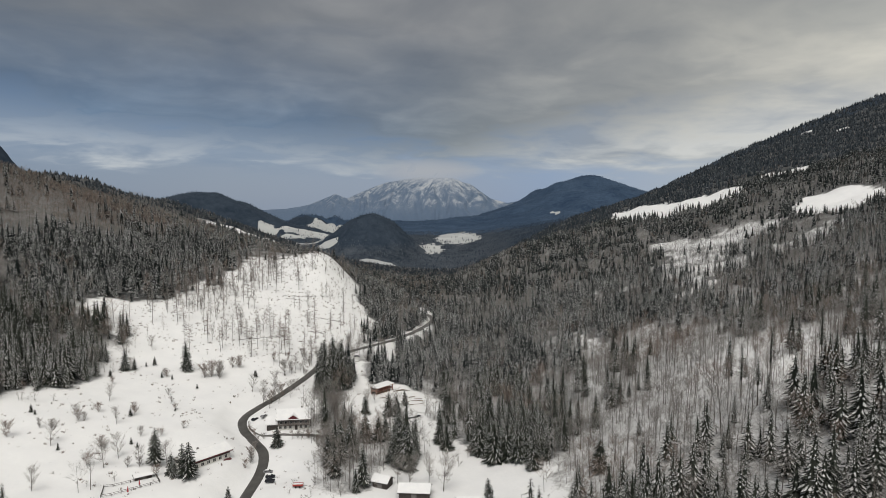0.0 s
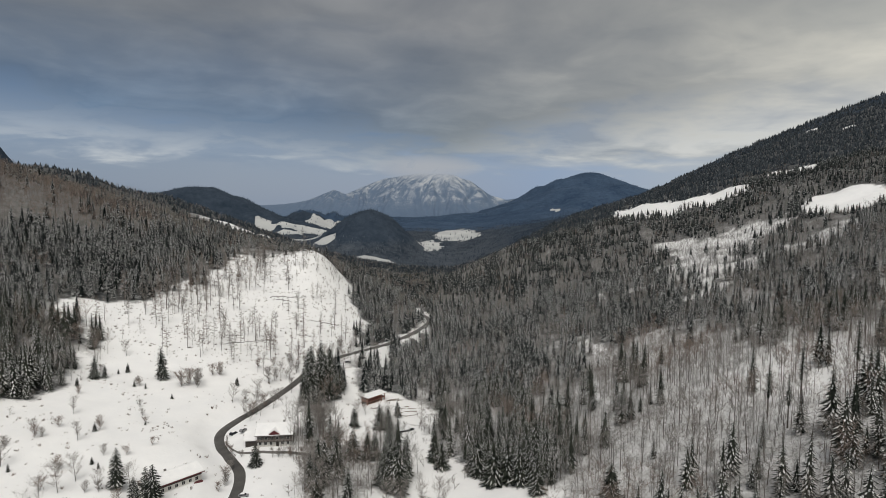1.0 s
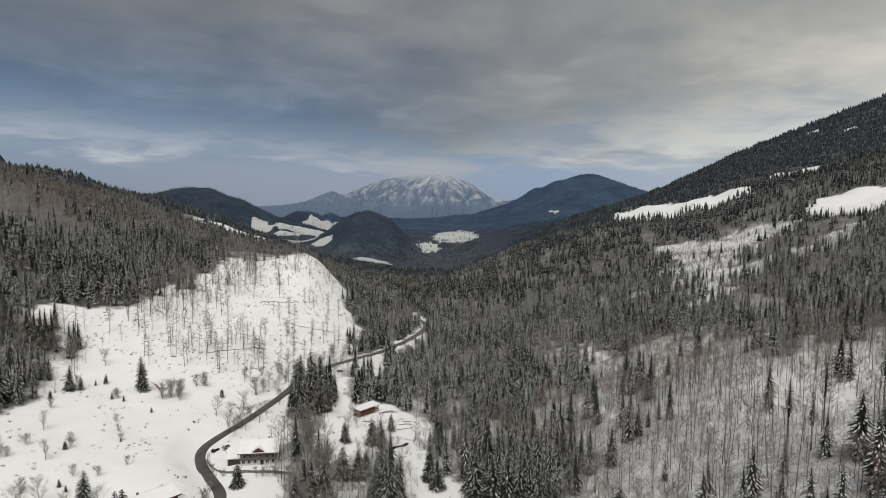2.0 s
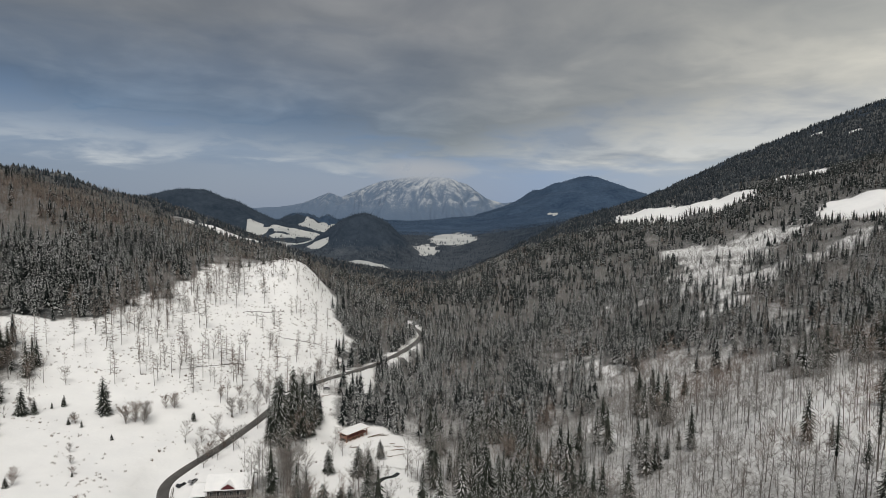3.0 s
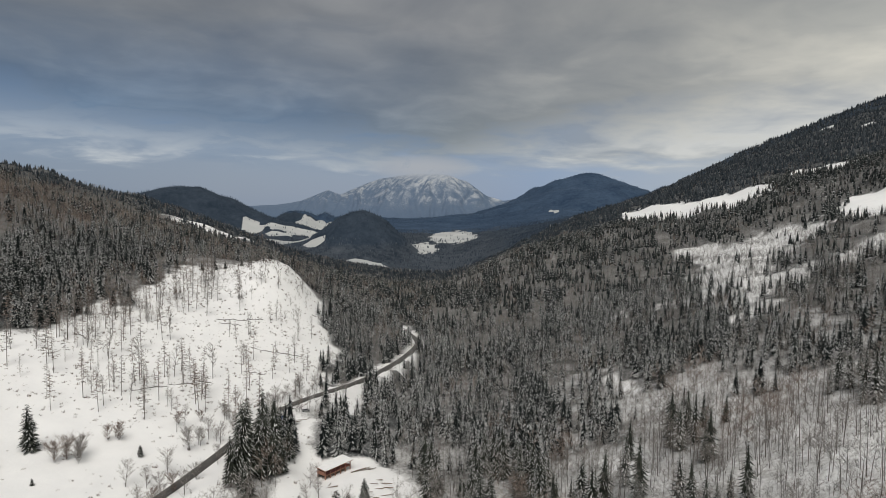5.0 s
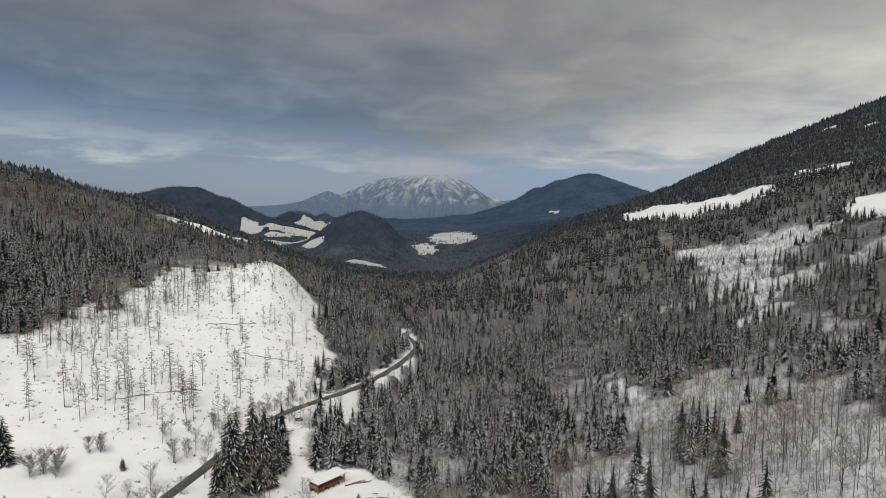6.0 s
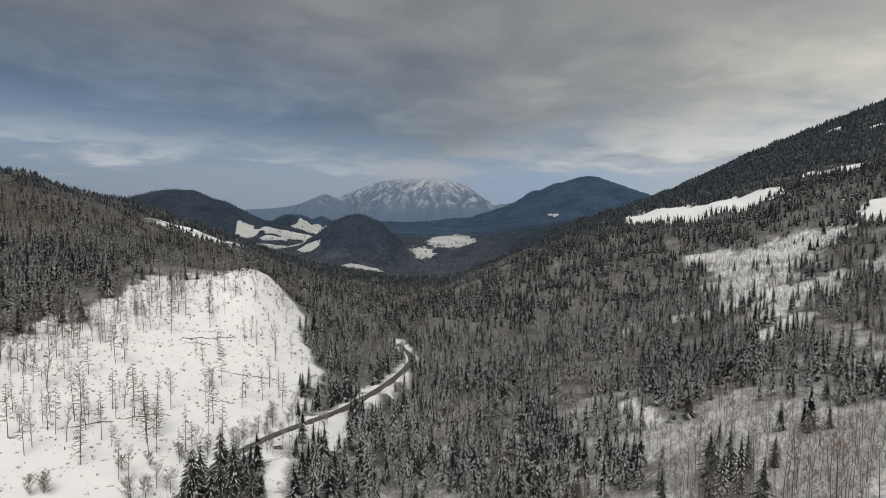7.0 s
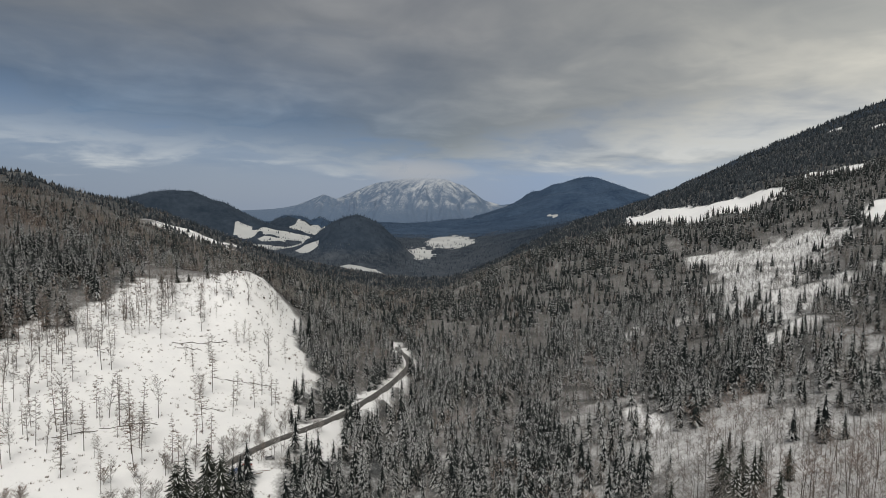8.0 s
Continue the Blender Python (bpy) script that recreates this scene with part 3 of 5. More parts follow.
def make_far_mountain():
    """The snowy massif that closes the valley: a crest with spurs and gullies running down from it."""
    crest = [(-1700, 60), (-1320, 82), (-1180, 88), (-1000, 120), (-811, 200), (-720, 168), (-611, 214), (-424, 288), (-162, 325), (71, 316), (209, 268), (353, 168), (474, 132), (537, 141), (620, 125), (900, 90)]
    xs, ys = np.arange(-1700, 901, 6.5), np.concatenate((np.arange(4250, 4760, 8.0), np.arange(4760, 4900, 30.0)))
    X, Y = np.meshgrid(xs, ys)
    top = np.interp(X, [c[0] for c in crest], [c[1] for c in crest])
    down = np.abs(4740 - Y) / np.where(Y < 4740, 470.0, 250.0)
    bend = X + 60 * (lattice(X, Y, 170, 5) - 0.5) + (4740 - Y) * 0.25 * (lattice(X, 0 * Y, 260, 6) - 0.5)
    spur = sum(a * (1 - 2 * np.abs(lattice(bend, Y * 0.22, size, sd) - 0.5)) for a, size, sd in ((1.0, 150, 11), (0.55, 70, 12), (0.32, 34, 13), (0.2, 17, 14))) / 2.07
    Z = top * np.clip(1 - down, 0, 1) ** 0.8 + (spur - 0.62) * 95 * np.clip(down * 4, 0.12, 1) * np.clip(top / 250, 0.25, 1) - 25 * down
    rib = sum(a * (1 - 2 * np.abs(lattice(bend + 0.35 * (4740 - Y) * np.sign(lattice(X, Y * 0, 120, 8) - 0.5), Y * 0.6, size, sd) - 0.5)) for a, size, sd in ((0.5, 62, 12), (0.4, 30, 13), (0.3, 15, 14))) / 1.2
    high = np.clip((Z - 30) / 260, 0, 1.1)
    snowy = 0.25 + 0.38 * high + 0.95 * (0.66 - rib) * np.clip(high * 2.2 - 0.2, 0.05, 1)
    snowy += 0.5 * np.exp(-((X - 420) / 38) ** 2 - ((Z - 140) / 18) ** 2)
    n, k = X.shape
    idx = np.arange(n * k).reshape(n, k)
    faces = np.stack((idx[:-1, :-1], idx[:-1, 1:], idx[1:, 1:], idx[1:, :-1]), -1).reshape(-1, 4)
    me = mesh_from("far_mountain", np.stack((X, Y, Z), -1).reshape(-1, 3), faces, [HAZED_ROCK], None, True)
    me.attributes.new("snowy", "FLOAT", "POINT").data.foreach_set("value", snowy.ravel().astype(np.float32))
    tagged(new("far_mountain", me), "distant rocky mountain streaked with snow, its foot wooded, blue haze in its colours", "mountain", kind="structure")

make_far_mountain()

def make_cloud():
    """A soft bank of cloud that hides the far summit."""
    def build(nt, p):
        out = [n for n in nt.nodes if n.type == "OUTPUT_MATERIAL"][0]
        v = nt.nodes.new("ShaderNodeTexCoord").outputs["Object"]
        sep = nt.nodes.new("ShaderNodeSeparateXYZ")
        nt.links.new(v, sep.inputs[0])
        d = maths(nt, "ADD", maths(nt, "POWER", maths(nt, "ABSOLUTE", maths(nt, "DIVIDE", sep.outputs[0], 400.0)), 2.0), maths(nt, "POWER", maths(nt, "ABSOLUTE", maths(nt, "DIVIDE", sep.outputs[2], 92.0)), 2.0))
        body = maths(nt, "SUBTRACT", 1.0, d, True)
        shred = noise_tex(nt, v, 0.012, 6, 0.6, 0.4)
        alpha = maths(nt, "MULTIPLY", body, maths(nt, "MULTIPLY", maths(nt, "SUBTRACT", shred, 0.12), 3.2, True), True)
        glow = node(nt, "ShaderNodeEmission", Color=(0.225, 0.240, 0.262, 1), Strength=1.0)
        clear = nt.nodes.new("ShaderNodeBsdfTransparent")
        mixs = nt.nodes.new("ShaderNodeMixShader")
        nt.links.new(alpha, mixs.inputs[0])
        nt.links.new(clear.outputs[0], mixs.inputs[1])
        nt.links.new(glow.outputs[0], mixs.inputs[2])
        nt.links.new(mixs.outputs[0], out.inputs[0])
    V, F = [], []
    for k in range(13):
        x = -430 + 860 * k / 12
        V += [(x, -60 * math.cos(x / 300), -95), (x, -60 * math.cos(x / 300), 95)]
        if k:
            F.append((2 * k - 2, 2 * k, 2 * k + 1, 2 * k - 1))
    ob = new("cloud_bank", mesh_from("cloud_bank", V, F, [material("cloud", build)]))
    ob.location = (-110, 4420, 348)
    ob.visible_shadow = False
    tagged(ob, "pale grey cloud hanging on the far summit", "cloud", kind="structure")

make_cloud()

# ---------------------------------------------------------------- trees
def conifer(rs, h, r, tiers, per, snow, core=6, overlay=True, low=0.1, broad=0.2, fat=0.5, load=0.5):
    """A spruce: drooping boughs in tiers round a dark core. Vertices, triangles, and 1 where a triangle carries snow."""
    V, F, M = [], [], []
    lean = rs.uniform(-0.02, 0.02, 2)
    for k in range(tiers):
        q = low + (1 - low) * (k + rs.uniform(0.1, 0.6)) / tiers
        reach = r * (1 - q) ** 0.72 * min(1.0, 0.62 + 2.2 * q) * (1.0 + 0.12 * math.sin(q * 9 + h)) + 0.32
        n = max(3, int(round(per * (0.5 + 0.6 * (1 - q)))))
        spin = rs.uniform(0, 6.28)
        for j in range(n):
            ang = spin + 6.283 * (j + rs.uniform(-0.3, 0.3)) / n
            L = reach * rs.uniform(0.65, 1.15)
            z = q * h + rs.uniform(-0.25, 0.25)
            c, s = math.cos(ang), math.sin(ang)
            drop = L * rs.uniform(0.28, 0.55)
            w = L * rs.uniform(0.9, 1.3) * broad + 0.08
            bx, by = lean[0] * z, lean[1] * z
            i = len(V)
            m, md = 0.62 * L, drop * 0.62 + 0.22 * w
            V += [(bx, by, z + 0.15 * L), (bx + c * m - s * w, by + s * m + c * w, z - md), (bx + c * L, by + s * L, z - drop), (bx + c * m + s * w, by + s * m - c * w, z - md)]
            F += [(i, i + 1, i + 2), (i, i + 2, i + 3)]
            loaded = rs.rand() < snow
            if overlay:
                M += [0, 0]
                if loaded:
                    i, a0, a1, ww = len(V), rs.uniform(0.25, 0.6), rs.uniform(0.85, 1.02), w * load * rs.uniform(0.6, 1.35)
                    mm = (a0 + a1) / 2 * L
                    zz = z + 0.07 + 0.04 * L
                    V += [(bx + c * L * a0, by + s * L * a0, zz + 0.10 * L - drop * a0), (bx + c * mm - s * ww, by + s * mm + c * ww, zz - drop * 0.62 - 0.10 * ww), (bx + c * L * a1, by + s * L * a1, zz - drop * a1), (bx + c * mm + s * ww, by + s * mm - c * ww, zz - drop * 0.62 - 0.10 * ww)]
                    F += [(i, i + 1, i + 2), (i, i + 2, i + 3)]
                    M += [1, 1]
            else:
                M += [1, 1] if loaded else [0, 0]
    i = len(V)
    V += [(fat * r * math.cos(6.283 * j / core), fat * r * math.sin(6.283 * j / core), low * h * 0.8) for j in range(core)] + [(lean[0] * h, lean[1] * h, h * 0.94)]
    F += [(i + j, i + (j + 1) % core, i + core) for j in range(core)]
    M += [0] * core
    return np.array(V), np.array(F), np.array(M)

def bare_tree(rs, h, spread, limbs, twigs, blade, low=0.3):
    """A leafless tree: a thin stem, rising limbs and twigs. 1 where a triangle is a twig."""
    V, F, M = [], [], []

    def rod(p, q, w0, w1, sides, mat):
        p, q = np.array(p), np.array(q)
        d = q - p
        u = np.cross(d, (0.3, 0.9, 0.2))
        u /= np.linalg.norm(u) + 1e-9
        v = np.cross(d, u)
        v /= np.linalg.norm(v) + 1e-9
        i = len(V)
        if sides == 1:
            ang = rs.uniform(0, 3.14)
            u = u * math.cos(ang) + v * math.sin(ang)
            V.extend([tuple(p - u * w0), tuple(p + u * w0), tuple(q)])
            F.append((i, i + 1, i + 2))
            M.append(mat)
            return
        for c, w in ((p, w0), (q, w1)):
            for j in range(sides):
                a = 6.283 * j / sides
                V.append(tuple(c + w * (u * math.cos(a) + v * math.sin(a))))
        for j in range(sides):
            a, b = i + j, i + (j + 1) % sides
            F.extend([(a, b, b + sides), (a, b + sides, a + sides)])
            M.extend([mat, mat])

    bend = rs.uniform(-0.05, 0.05, 2) * h
    w = (0.012 * h + 0.03) * blade[0]
    rings = [((0, 0, -0.5), w), ((bend[0] * 0.4, bend[1] * 0.4, h * 0.3), w * 0.8), ((bend[0], bend[1], h * 0.6), w * 0.5), ((bend[0] * 1.4, bend[1] * 1.4, h * 0.96), 0.02)]
    for k, (c, r) in enumerate(rings):
        V.extend([(c[0] + r * math.cos(2.094 * j), c[1] + r * math.sin(2.094 * j), c[2]) for j in range(3)])
        if k:
            for j in range(3):
                a, b = 3 * k - 3 + j, 3 * k - 3 + (j + 1) % 3
                F.extend([(a, b, b + 3), (a, b + 3, a + 3)])
                M.extend([0, 0])
    for k in range(limbs):
        q = low + (0.95 - low) * (k + rs.rand()) / limbs
        z = q * h
        base = np.array((bend[0] * q * 1.5, bend[1] * q * 1.5, z))
        ang = rs.uniform(0, 6.28)
        L = spread * (0.35 + 0.65 * math.sin(3.14 * min(1, (1 - q) * 0.8 + 0.18))) * rs.uniform(0.6, 1.15)
        rise = rs.uniform(0.7, 1.9)
        L *= min(1.0, max(0.2, (h * rs.uniform(0.85, 1.04) - z) / (rise * L)))
        tip = base + np.array((math.cos(ang) * L, math.sin(ang) * L, rise * L))
        rod(base, tip, 0.06 * blade[1], 0.01, 1, 1)
        for j in range(twigs):
            f = rs.uniform(0.25, 1.0)
            p = base + (tip - base) * f
            a2, l2 = ang + rs.uniform(-2.2, 2.2), L * rs.uniform(0.3, 0.75)
            rod(p, p + np.array((math.cos(a2) * l2, math.sin(a2) * l2, l2 * rs.uniform(0.2, 1.2))), 0.035 * blade[2], 0.005, 1, 1)
    return np.array(V), np.array(F), np.array(M)

def larch(rs, h, reach, low):
    """A tall thin larch without needles: short level branches, shorter towards the tip, hung with twigs."""
    V, F, M = [], [], []

    def blade(p, q, w):
        d = np.array(q) - np.array(p)
        u = np.cross(d, rs.uniform(-1, 1, 3))
        u *= w / (np.linalg.norm(u) + 1e-9)
        i = len(V)
        V.extend([tuple(p - u), tuple(p + u), tuple(q)])
        F.append((i, i + 1, i + 2))
        M.append(1)

    bend = rs.uniform(-0.02, 0.02, 2) * h
    for k, (q, r) in enumerate(((-0.03, 0.12), (0.4, 0.09), (0.75, 0.055), (1.0, 0.015))):
        V.extend([(bend[0] * q * q + r * math.cos(2.094 * j), bend[1] * q * q + r * math.sin(2.094 * j), q * h) for j in range(3)])
        if k:
            for j in range(3):
                a, b = 3 * k - 3 + j, 3 * k - 3 + (j + 1) % 3
                F.extend([(a, b, b + 3), (a, b + 3, a + 3)])
                M.extend([0, 0])
    for k in range(46):
        q = low + (0.98 - low) * ((k + rs.rand()) / 46) ** 0.85
        ang, L = rs.uniform(0, 6.283), reach * (0.18 + (1 - q) ** 0.6) * rs.uniform(0.5, 1.15)
        p = np.array((bend[0] * q * q, bend[1] * q * q, q * h))
        t = p + np.array((math.cos(ang) * L, math.sin(ang) * L, L * rs.uniform(-0.25, 0.3)))
        blade(p, t, 0.062)
        for j in range(8):
            b = p + (t - p) * rs.uniform(0.25, 1.0)
            a2, l2 = ang + rs.uniform(-1.6, 1.6), L * rs.uniform(0.2, 0.45)
            blade(b, b + np.array((math.cos(a2) * l2, math.sin(a2) * l2, l2 * rs.uniform(-0.6, 0.5))), 0.07)
    return np.array(V), np.array(F), np.array(M)

def planted(name, kinds, x, y, size, mats, label, category, seed):
    """One mesh of many trees, each a turned and sized copy of one of the kinds."""
    rs = np.random.RandomState(seed)
    z = land(x, y) - 0.15
    pick, ang = rs.randint(0, len(kinds), len(x)), rs.uniform(0, 6.283, len(x))
    girth = size * rs.uniform(0.85, 1.2, len(x))
    VV, FF, MM, count = [], [], [], 0
    for k, (V, F, M) in enumerate(kinds):
        s = pick == k
        n = int(s.sum())
        if not n:
            continue
        c, sn = np.cos(ang[s])[:, None], np.sin(ang[s])[:, None]
        g, h = girth[s][:, None], size[s][:, None]
        P = np.stack(((V[:, 0] * c - V[:, 1] * sn) * g + x[s][:, None], (V[:, 0] * sn + V[:, 1] * c) * g + y[s][:, None], V[:, 2] * h + z[s][:, None]), -1)
        VV.append(P.reshape(-1, 3))
        FF.append((F[None] + (np.arange(n) * len(V))[:, None, None]).reshape(-1, 3) + count)
        MM.append(np.tile(M, n))
        count += n * len(V)
    me = mesh_from(name, np.concatenate(VV), np.concatenate(FF), mats, np.concatenate(MM))
    return tagged(new(name, me), label, category, kind="stuff")

def scatter(y0, y1, gap, seed, widest=0.80):
    """Jittered places for trees between two distances up the valley."""
    rs = np.random.RandomState(seed)
    ys = np.arange(y0, y1, gap)
    half = 120 + widest * y1
    xs = np.arange(-half, half, gap)
    X, Y = np.meshgrid(xs, ys)
    X, Y = X + rs.uniform(-0.48, 0.48, X.shape) * gap, Y + rs.uniform(-0.48, 0.48, Y.shape) * gap
    X, Y = X.ravel(), Y.ravel()
    m = np.abs(X) < 22 + widest * Y
    X, Y = X[m], Y[m]
    return X, Y, rs.rand(len(X)), rs.rand(len(X))

def kinds_of(make, count, seed, *args, **kw):
    rs = np.random.RandomState(seed)
    return [make(rs, *[v(rs) if callable(v) else v for v in args], **kw) for _ in range(count)]

def make_forests():
    woods = [NEEDLES, TREESNOW]
    near = [kinds_of(conifer, 8, 41, 16.0, lambda r: r.uniform(2.5, 3.4), 17, 10, k, broad=0.10, low=0.06, load=w) for k, w in ((0.5, 0.4), (1.0, 0.72))]
    mid = [kinds_of(conifer, 9, 42, 13.5, lambda r: r.uniform(2.4, 3.3), 14, 9, k, core=4, overlay=False, broad=0.105) for k in (0.4, 0.85)]
    far = [kinds_of(conifer, 7, 43, 12.5, lambda r: r.uniform(2.5, 3.4), 5, 5, k, core=4, overlay=False, broad=0.26, fat=0.62) for k in (0.35, 0.9)]
    farther = [kinds_of(conifer, 6, 44, 11.5, lambda r: r.uniform(2.8, 3.8), 1, 5, k, core=4, overlay=False, broad=0.34, fat=0.85) for k in (0.35, 0.9)]
    distant = kinds_of(conifer, 5, 48, 14.0, lambda r: r.uniform(3.8, 5.2), 1, 3, 0.08, core=3, overlay=False, broad=0.4)
    girth = lambda r: r.uniform(2.4, 3.8)
    near_b = kinds_of(bare_tree, 14, 45, 14.0, girth, 14, 14, (0.62, 0.5, 0.95), low=0.30)
    mid_b = kinds_of(bare_tree, 9, 46, 12.0, girth, 9, 8, (0.45, 0.8, 1.6), low=0.22)
    far_b = kinds_of(bare_tree, 7, 47, 11.0, girth, 5, 4, (0.5, 2.4, 4.2), low=0.25)
    farther_b = kinds_of(bare_tree, 6, 49, 12.0, girth, 2, 2, (0.9, 5.0, 9.0), low=0.1)
    bands = ((110, 330, 3.9, near, near_b, 51), (330, 600, 4.4, mid, mid_b, 52), (600, 1000, 4.9, far, far_b, 53), (1000, 1600, 6.5, farther, farther_b, 56))
    for y0, y1, gap, con, bare, seed in bands:
        x, y, u, v = scatter(y0, y1, gap, seed, 0.73)
        keep = (u > openness(x, y) * np.where((y > 450) & (y < 600) & (x > 150), 0.9, np.where((y > 450) & (y < 800) & (x > 150) & (x < 390), 0.9, 1.02))) & ((x > -260) | (y < 1320))
        keep &= land(x, y) > 72 - 0.5 * y
        x, y, u, v = x[keep], y[keep], u[keep], v[keep]
        is_con = v < spruce_share(x, y)
        thin = is_con | (np.modf(u * 37)[0] < 0.92 - 0.6 * bump_at(x, y, 142, 250, 26, 30) + 0.42 * waves(x, y, 34, 62) + 0.2 * waves(x, y, 12, 63))
        x, y, is_con = x[thin], y[thin], is_con[thin]
        rs = np.random.RandomState(seed + 100)
        size = np.where(is_con, rs.uniform(0.5, 1.2, len(x)), rs.uniform(0.4, 1.15, len(x))) * (1 + 0.12 * waves(x, y, 40, 61)) * (0.78 if y0 >= 1000 else 0.9 if y0 >= 600 else 1.0)
        size *= 1 - 0.55 * bump_at(x, y, -115, 490, 55, 18)
        single = is_con & (y > 205) & (y < 345) & (x > -66) & (x < 40) & (np.abs(y - 272 - x * 0.1) > 16) if y0 == 110 else np.zeros(len(x), bool)
        single &= np.cumsum(single) <= 260
        for px, py, ps in zip(x[single], y[single], size[single]):
            SPRUCES.append((px, py, ps * (21 if abs(px + 54) < 10 and abs(py - 315) < 34 else 16)))
        con_m = is_con & ~single
        laden = np.random.RandomState(seed + 9).rand(len(x)) < 0.52 + 0.5 * waves(x, y, 95, 81) + 0.2 * waves(x, y, 20, 82) + 0.6 * bump_at(x, y, 115, 185, 50, 45)
        for m, kinds, label in ((con_m & ~laden, con[0], "dense dark spruce forest lightly dusted with snow"), (con_m & laden, con[1], "spruce forest thickly laden with snow")):
            # from 1000 m on, needles whose colour holds the haze
            planted("spruce_forest", kinds, x[m], y[m], size[m], woods if y0 == 110 else [DARKNEEDLES, FROSTED] if y0 < 1000 else [HAZENEEDLES, HAZEFROST], label, "forest", seed)
        red = (~is_con) & (waves(x, y, 60, 71) + 0.9 * bump_at(x, y, -280, 520, 120, 130) > np.where((y > 400) & (x > 0), 0.55, np.where(x < -150, 0.05, 0.3)))
        rime = (~is_con) & ~red & (waves(x, y, 48, 72) + 0.5 * waves(x, y, 15, 73) > np.where(x < -150, 0.9, 0.25))
        grey = (~is_con) & ~red & ~rime
        planted("bare_woods", bare, x[grey], y[grey], size[grey], [BARK, TWIGS], "leafless grey deciduous woods on a snowy slope", "forest", seed + 1)
        planted("frosted_woods", bare, x[rime], y[rime], size[rime], [BARK, GREYTWIGS], "leafless woods whitened by frost on a snowy slope", "forest", seed + 3)
        planted("brown_woods", bare, x[red], y[red], size[red], [BARK, REDTWIGS], "leafless reddish-brown beech woods on a snowy slope", "forest", seed + 2)
    for y0, y1, gap, floor, mat, label in ((1600, 2750, 10.8, -100, HAZED_SPRUCE, "dark spruce woods covering the distant hills, with haze in their colour"), (2750, 3900, 19.0, 5, BLUE_HAZED_SPRUCE, "spruce woods on the farthest hills, blue-grey from haze in their colour")):
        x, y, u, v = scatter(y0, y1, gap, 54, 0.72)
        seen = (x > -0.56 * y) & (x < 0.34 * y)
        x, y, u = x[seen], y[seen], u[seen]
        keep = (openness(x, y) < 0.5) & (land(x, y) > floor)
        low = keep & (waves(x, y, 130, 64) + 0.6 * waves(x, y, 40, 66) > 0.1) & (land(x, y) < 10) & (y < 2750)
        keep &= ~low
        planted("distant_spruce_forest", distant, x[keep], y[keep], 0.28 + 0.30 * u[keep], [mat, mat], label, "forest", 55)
        if low.any():
            planted("distant_bare_woods", distant, x[low], y[low], 0.36 + 0.34 * u[low], [HAZED_BARE, HAZED_BARE], "hazy grey leafless woods on the distant valley floor", "forest", 65)
    # rows of trees and copses between the distant fields
    rs = np.random.RandomState(57)
    x, y = rs.uniform(-620, 150, 9000), rs.uniform(1650, 2750, 9000)
    m = (openness(x, y) > 0.5) & (np.abs(waves(x, y, 170, 58)) < 0.05)
    planted("field_trees", distant, x[m], y[m], rs.uniform(0.4, 0.85, int(m.sum())), [HAZED_SPRUCE, HAZED_SPRUCE], "dark rows of trees between distant snowy fields", "trees", 59)

# single spruces that stand in the open: x, y, height
SPRUCES = [(-64.9, 240.8, 8), (-99.2, 211, 13), (-85.2, 205, 12.5), (-87.6, 206, 11.5), (-91.5, 206, 7.5), (-89.5, 204.5, 6), (-122.9, 297.5, 15), (-147.4, 287, 10), (-144, 289, 6), (-139, 299, 4.5), (-129.8, 286, 3), (-112, 477, 5), (-108, 479, 6), (-104, 480, 5.5), (-126, 473, 4), (-121, 475, 5), (-95, 479, 5), (-133, 470, 5), (-99, 477, 3.5),
           (-92.6, 306.5, 4)]
SPRUCES += [(15.2, 201.5, 10), (-25, 287, 11.5), (-21.5, 287.5, 11.5), (-35.3, 234.7, 15), (-38.6, 218.1, 13), (-26.5, 253.7, 11), (-24, 256, 10), (-19.4, 233.1, 11), (-31.8, 253.2, 12),
           (-35.8, 285.8, 9), (-18.8, 305, 8), (-70.9, 201.5, 5), (-1.2, 259, 14), (1.7, 252.9, 12), (15.3, 246, 16), (20.4, 239.5, 16), (25.1, 239, 16), (28.5, 235.1, 15), (33.4, 226.1, 15), (53.8, 211.4, 12)]
# fir saplings of the meadow
SPRUCES += [(-122.9, 242.5, 3.2), (-153.1, 229.3, 3.4), (-112.5, 221.8, 2.6), (-109.2, 219.6, 2.4), (-125.0, 285.9, 2.6), (-139.2, 298.4, 3.0), (-141.3, 295.2, 2.4), (-93.4, 307.4, 3.0), (-131.9, 210.5, 2.8), (-111.5, 280.6, 2.2), (-150.9, 228.1, 2.2), (-148.2, 275.7, 3.6), (-110.5, 254.6, 1.8)]
FREE_STANDING = len(SPRUCES)
make_forests()

def part(name, bm, mat, parent, label="", smooth=False):
    me = bpy.data.meshes.new(name)
    bmesh.ops.recalc_face_normals(bm, faces=bm.faces)
    bm.to_mesh(me)
    bm.free()
    me.materials.append(mat)
    if smooth:
        me.polygons.foreach_set("use_smooth", np.ones(len(me.polygons), bool))
    ob = new(name, me)
    ob.parent = parent
    return tagged(ob, label)

def thing(name, x, y, turn, label, category, group="", z=None):
    ob = new(name)
    ob.empty_display_size = 0.5
    ob.matrix_basis = pose(x, y, float(land(np.array([x]), np.array([y]))[0]) if z is None else z, 0, 0, turn)
    return tagged(ob, label, category, group)

def array_part(name, V, F, mat, parent, label="", kind=""):
    ob = new(name, mesh_from(name, V, F, [mat]))
    ob.parent = parent
    return tagged(ob, label, kind=kind)

